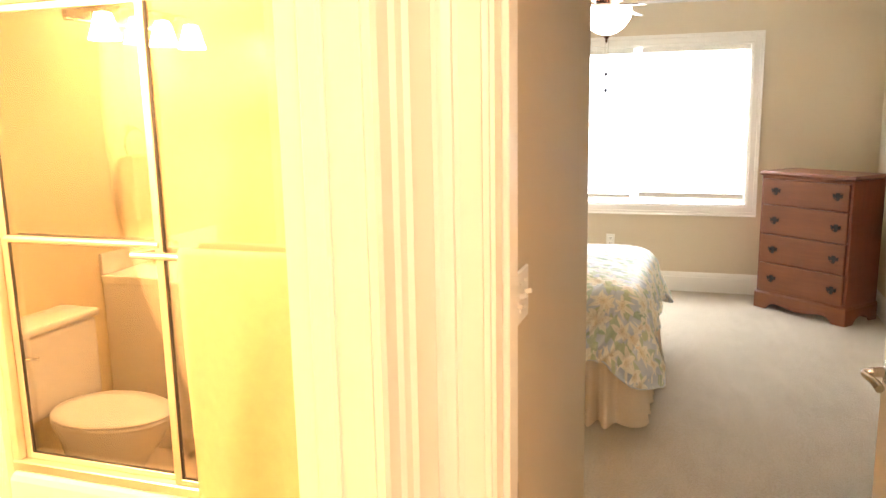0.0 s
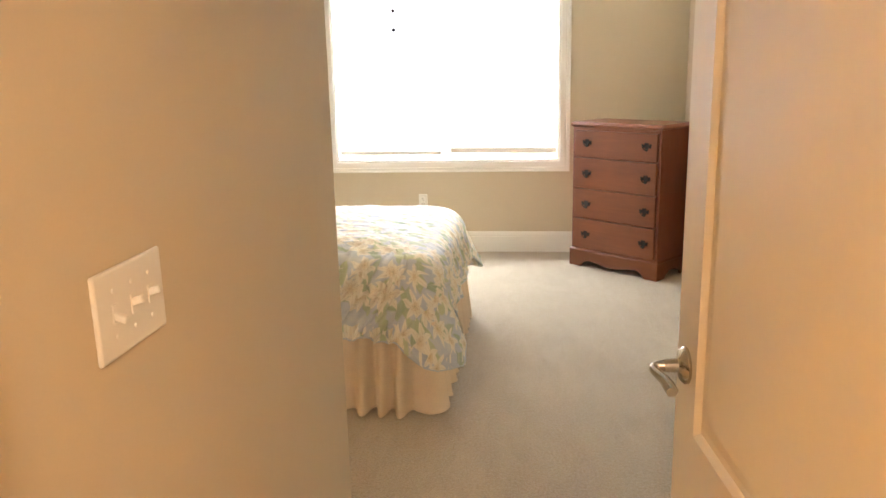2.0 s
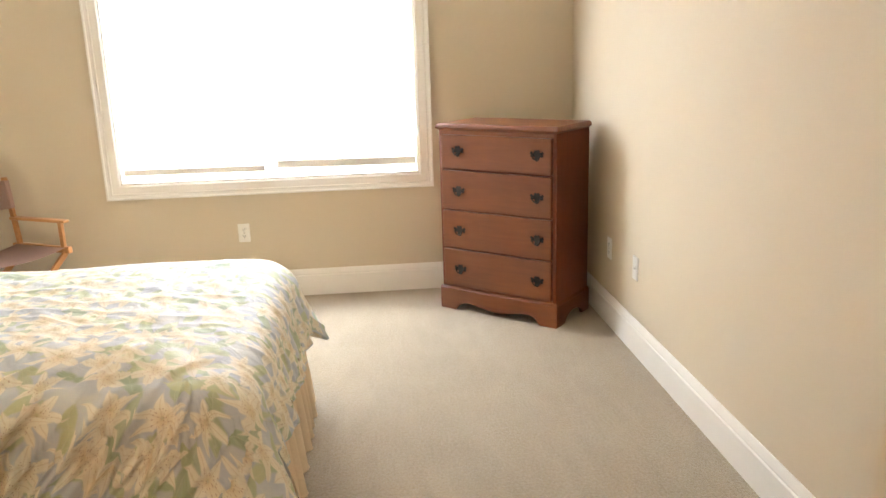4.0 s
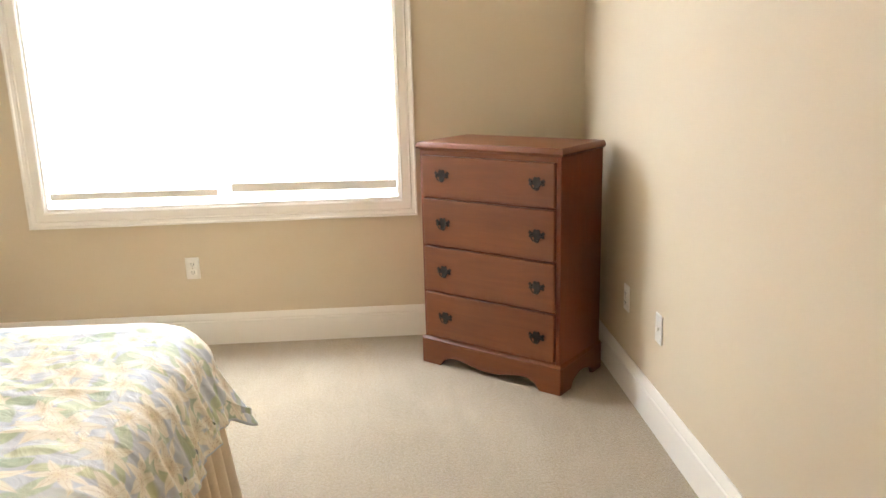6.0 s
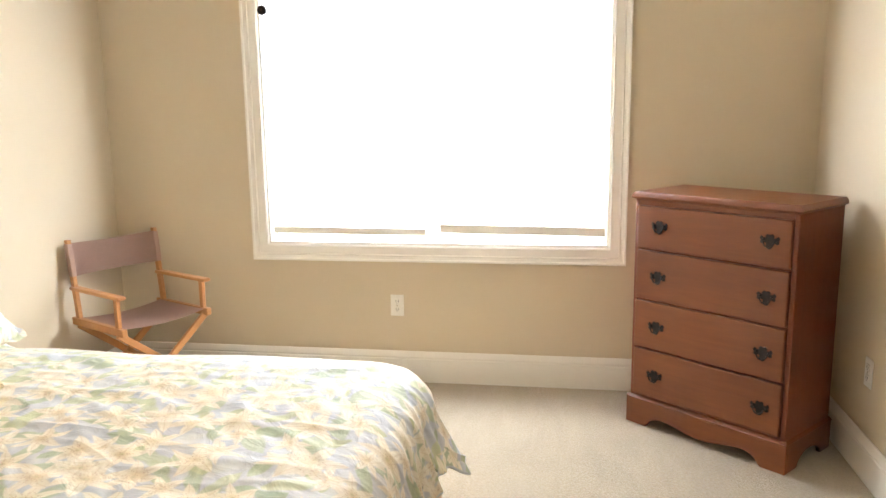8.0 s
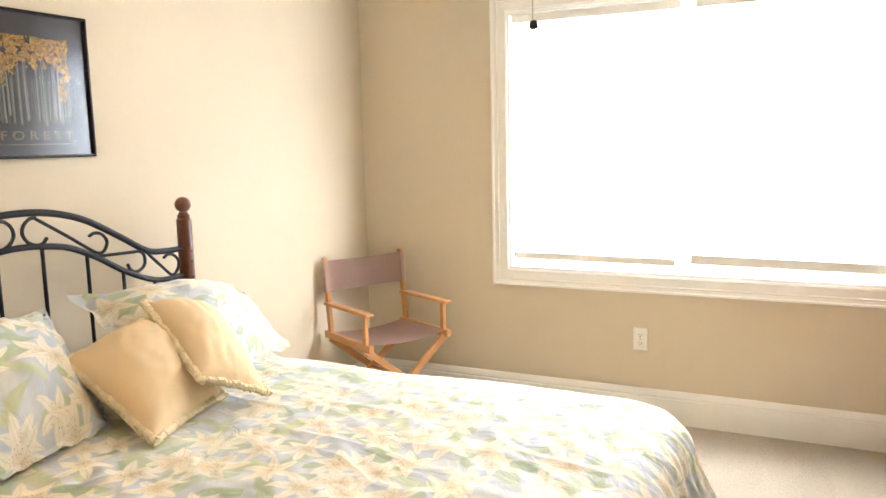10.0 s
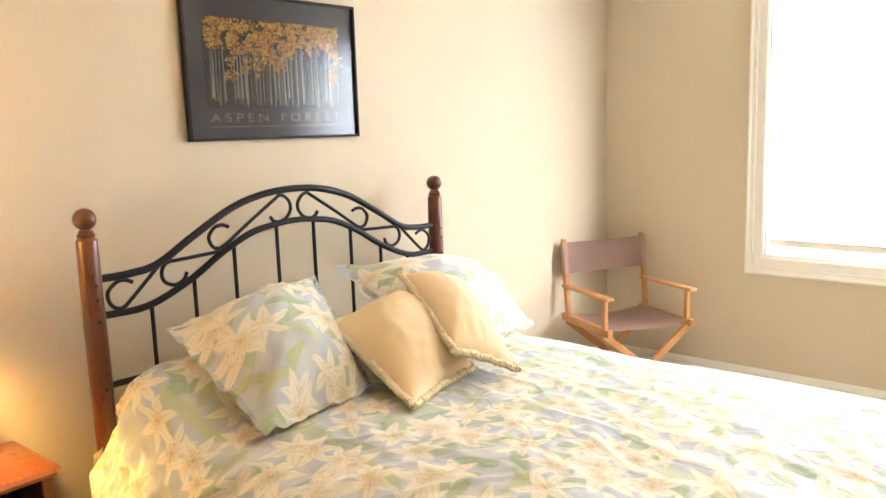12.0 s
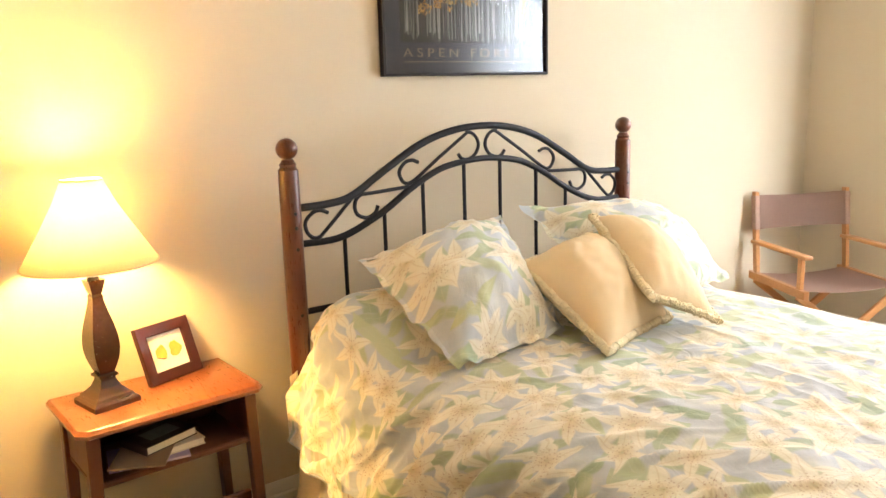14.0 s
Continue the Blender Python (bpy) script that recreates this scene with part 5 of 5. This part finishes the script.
def tub():
    t = thing("bathtub", "cream alcove bathtub behind sliding glass doors", "bathtub")
    b = bmesh.new()
    loops = []
    y0, y1 = YT - 0.045, -0.065
    for i, z in ((0.0, 0.0), (0.0, 0.385), (0.006, 0.405), (0.014, 0.415), (0.085, 0.415), (0.095, 0.405), (0.13, 0.20), (0.16, 0.10), (0.20, 0.085)):
        loops.append([b.verts.new(v) for v in ((TX0 + i, y0 + i, z), (TX1 - i, y0 + i, z), (TX1 - i, y1 - i, z), (TX0 + i, y1 - i, z))])
    for p, q in zip(loops, loops[1:]):
        for k in range(4):
            b.faces.new((p[k], p[(k + 1) % 4], q[(k + 1) % 4], q[k]))
    b.faces.new(loops[-1])
    part("shell", b, "porcelain", t)
    structure("tub_surround", merge(box(TX0 - 0.50, TX0 - 0.001, YT - 0.05, -0.062, 0, CEIL), box(TX0, TX1, -0.0645, -0.0605, 0.42, 2.1)), "tile", "cream surround and end wall of the tub", "wall")


tub()


def tub_doors():
    t = thing("shower_door", "sliding glass tub doors in an aluminium frame with towel bars", "shower door")
    z0, z1 = 0.416, 1.93
    b = bmesh.new()
    box(TX0, TX1, YT - 0.028, YT + 0.028, z0, z0 + 0.035, 0.004, 1, b)
    part("bottom_track", b, "alu", t)
    part("top_track", box(TX0, TX1, YT - 0.028, YT + 0.028, z1, z1 + 0.05, 0.004, 1), "alu", t)
    for x in (TX0, TX1 - 0.03):
        part("wall_jamb", box(x, x + 0.03, YT - 0.026, YT + 0.026, z0 + 0.035, z1, 0.003, 1), "alu", t)
    for x0, x1, dy in ((TX0 + 0.032, -1.135, 0.012), (-1.165, TX1 - 0.032, -0.012)):
        p = part("door_panel", box(x0 + 0.012, x1 - 0.012, YT + dy - 0.003, YT + dy + 0.003, z0 + 0.05, z1 - 0.012), "shower_glass", t, "reflecting clear glass panel")
        p.visible_shadow = False
        b = bmesh.new()
        for a, c in ((x0, x0 + 0.026), (x1 - 0.026, x1)):
            box(a, c, YT + dy - 0.009, YT + dy + 0.009, z0 + 0.036, z1 - 0.001, 0.002, 1, b)
        box(x0 + 0.026, x1 - 0.026, YT + dy - 0.009, YT + dy + 0.009, z0 + 0.036, z0 + 0.056, 0.002, 1, b)
        box(x0 + 0.026, x1 - 0.026, YT + dy - 0.009, YT + dy + 0.009, z1 - 0.022, z1 - 0.001, 0.002, 1, b)
        part("panel_frame", b, "alu", p)
        b = bmesh.new()
        box(x0 + 0.026, x0 + 0.034, YT + dy - 0.006, YT + dy + 0.006, z0 + 0.056, z1 - 0.022, bm=b)
        box(x1 - 0.034, x1 - 0.026, YT + dy - 0.006, YT + dy + 0.006, z0 + 0.056, z1 - 0.022, bm=b)
        box(x0 + 0.034, x1 - 0.034, YT + dy - 0.006, YT + dy + 0.006, z0 + 0.056, z0 + 0.061, bm=b)
        part("gasket", b, "gasket", p, "black rubber gasket")
    for x0, x1, dy, z in ((-1.735, -1.15, -0.018, 1.214), (-1.215, -0.20, -0.062, 1.190)):
        b = tube([(x0, YT + dy, z), (x1, YT + dy, z)], 0.011, 10)
        for xx in (x0 + 0.03, x1 - 0.03):
            tube([(xx, YT + dy, z), (xx, YT - 0.004, z)], 0.008, 8, bm=b)
        part("towel_bar", b, "alu", t, smooth=40)


tub_doors()


def hanging_cloth(name, label, x0, x1, ztop, zbot, y, front, m=None, thick=0.012):
    """A towel folded over a bar that runs along x."""
    n = 26
    prof = [(-0.016 - front, zbot)] + [(-0.016 - front * (1 - u), zbot + (ztop - zbot) * u) for u in [k / 12 for k in range(1, 13)]]
    prof += [(-0.012, ztop + 0.012), (0, ztop + 0.017), (0.012, ztop + 0.012)] + [(0.018, ztop - (ztop - zbot) * 0.8 * u) for u in [k / 8 for k in range(9)]]
    b = bmesh.new()
    vs = []
    for i in range(n + 1):
        f = i / n
        x = x0 + (x1 - x0) * f
        row = []
        for o, z in prof:
            down = (ztop - z) / (ztop - zbot)
            w = 0.030 * down * math.sin(f * 15 + 1.2 * math.sin(z * 3)) + 0.008 * down * noise.noise((f * 6, z * 2, 1))
            row.append(b.verts.new((x + (0.03 * down if i == 0 else 0), y + o + w * (o < 0), z)))
        vs.append(row)
    for p, q in zip(vs, vs[1:]):
        for k in range(len(p) - 1):
            b.faces.new((p[k], p[k + 1], q[k + 1], q[k]))
    bmesh.ops.solidify(b, geom=b.faces[:], thickness=thick)
    ob = put(name, b, "towel", smooth=180)
    if m is not None:
        ob.matrix_world = m
    return tagged(ob, label, "towel")


hanging_cloth("bath_towel", "large cream bath towel hanging over the door bar", -1.045, -0.40, 1.200, 0.44, YT - 0.062, 0.05)


def toilet():
    t = thing("toilet", "white toilet with closed lid beside the tub", "toilet", pose(XB + 0.005, -1.235, 0, 0, 0, -90))
    # local: y runs from the wall to the front edge as +y
    def oval(cx, cy, a, c, z, n=36):
        return [(cx + a * math.cos(2 * math.pi * k / n), cy + c * math.sin(2 * math.pi * k / n) * (1.0 if math.sin(2 * math.pi * k / n) > 0 else 0.82), z) for k in range(n)]

    def loft(stations):
        b = bmesh.new()
        rr = [[b.verts.new(v) for v in s] for s in stations]
        for p, q in zip(rr, rr[1:]):
            for k in range(len(p)):
                b.faces.new((p[k], p[(k + 1) % len(p)], q[(k + 1) % len(p)], q[k]))
        b.faces.new(rr[0])
        b.faces.new(rr[-1])
        return b
    part("bowl", loft([oval(0, 0.36, 0.11, 0.22, 0), oval(0, 0.36, 0.10, 0.20, 0.08), oval(0, 0.38, 0.10, 0.19, 0.18), oval(0, 0.42, 0.15, 0.24, 0.30), oval(0, 0.43, 0.185, 0.275, 0.375), oval(0, 0.43, 0.185, 0.275, 0.392)]), "porcelain", t, smooth=50)
    part("seat", loft([oval(0, 0.43, 0.188, 0.280, 0.393), oval(0, 0.43, 0.192, 0.285, 0.402), oval(0, 0.43, 0.188, 0.280, 0.411)]), "porcelain", t, smooth=50)
    part("lid", loft([oval(0, 0.43, 0.186, 0.278, 0.412), oval(0, 0.43, 0.190, 0.282, 0.420), oval(0, 0.43, 0.182, 0.272, 0.430), oval(0, 0.43, 0.12, 0.20, 0.435)]), "porcelain", t, smooth=50)
    part("tank", box(-0.235, 0.235, 0.012, 0.205, 0.385, 0.735, 0.025, 4), "porcelain", t, smooth=40)
    part("tank_lid", box(-0.245, 0.245, 0.005, 0.215, 0.737, 0.772, 0.012, 3), "porcelain", t, smooth=40)
    part("flush_lever", tube([(-0.19, 0.205, 0.67), (-0.19, 0.225, 0.67), (-0.12, 0.228, 0.655)], 0.007, 8), "chrome", t)


toilet()


def vanity():
    t = thing("vanity", "white bathroom vanity cabinet with two doors", "vanity", pose(XB + 0.003, -1.745, 0))
    part("body", box(0, 0.48, -0.95, 0, 0.09, 0.805, 0.003, 1), "trim", t)
    part("toe_kick", box(0, 0.42, -0.94, -0.01, 0, 0.09), "trim", t)
    for y0 in (-0.945, -0.470):
        d = part("door", box(0.481, 0.499, y0, y0 + 0.465, 0.11, 0.79, 0.004), "trim", t)
        part("knob", lathe([(0, 0), (0.006, 0), (0.006, 0.012), (0.014, 0.020), (0.010, 0.028), (0, 0.029)], 14), "nickel", d).matrix_local = pose(0.499, y0 + (0.42 if y0 < -0.6 else 0.045), 0.62, 0, 90)
    c = tagged(put("countertop", box(XB + 0.002, XB + 0.525, -2.71, -1.735, 0.806, 0.848, 0.008, 3), "porcelain"), "cream vanity countertop with backsplash", "countertop")
    part("backsplash", box(XB + 0.002, XB + 0.022, -2.71, -1.735, 0.849, 0.95, 0.004), "porcelain", c)
    f = thing("faucet", "chrome basin faucet with two handles", "faucet", pose(XB + 0.10, -2.10, 0.849))
    part("spout", tube(curve([(0, 0, 0), (0, 0, 0.09), (0.04, 0, 0.125), (0.11, 0, 0.10)], 6), 0.012, 10), "chrome", f, smooth=True)
    for s in (-1, 1):
        part("handle", lathe([(0, 0), (0.022, 0), (0.016, 0.02), (0.012, 0.045), (0.020, 0.052), (0, 0.058)], 16), "chrome", f).location = (0, 0.10 * s, 0)


vanity()


def vanity_light():
    t = thing("vanity_light", "four-shade bathroom vanity light, switched on", "light fixture", pose(XB, -1.73, 2.055))
    part("backplate", box(0.002, 0.03, -0.75, 0.07, -0.05, 0.05, 0.008), "nickel", t)
    for k in range(4):
        y = -0.225 * k
        part("arm", tube(curve([(0.03, y, 0.0), (0.10, y, 0.03), (0.16, y, 0.0), (0.16, y, -0.02)], 6), 0.008, 10), "nickel", t, smooth=True)
        s = part("shade", lathe([(0.030, -0.02), (0.042, -0.05), (0.055, -0.10), (0.066, -0.135), (0.064, -0.135), (0.052, -0.10), (0.039, -0.05), (0.028, -0.022)], 28), "vanity_shade", t, "frosted bell shade", smooth=60)
        s.location = (0.16, y, 0)


vanity_light()
tr = thing("towel_ring", "chrome towel ring on the bathroom wall", "towel ring", pose(XB, -2.00, 1.525))
part("ring", tube([(0.05 + 0.0 * k, 0.075 * math.cos(2 * math.pi * k / 24), -0.075 + 0.075 * math.sin(2 * math.pi * k / 24)) for k in range(24)], 0.005, 8, True), "chrome", tr, smooth=True)
part("mount", lathe([(0, 0), (0.022, 0), (0.016, 0.03), (0.010, 0.055), (0, 0.055)], 16), "chrome", tr).matrix_local = pose(0, 0, 0, 0, 90)
hanging_cloth("hand_towel", "cream hand towel hanging from the ring", -0.13, 0.13, 1.380, 1.08, 0.0, 0.012, pose(XB + 0.050, -2.00, 0, 0, 0, 90) @ Matrix.Diagonal((1, 0.4, 1, 1)))
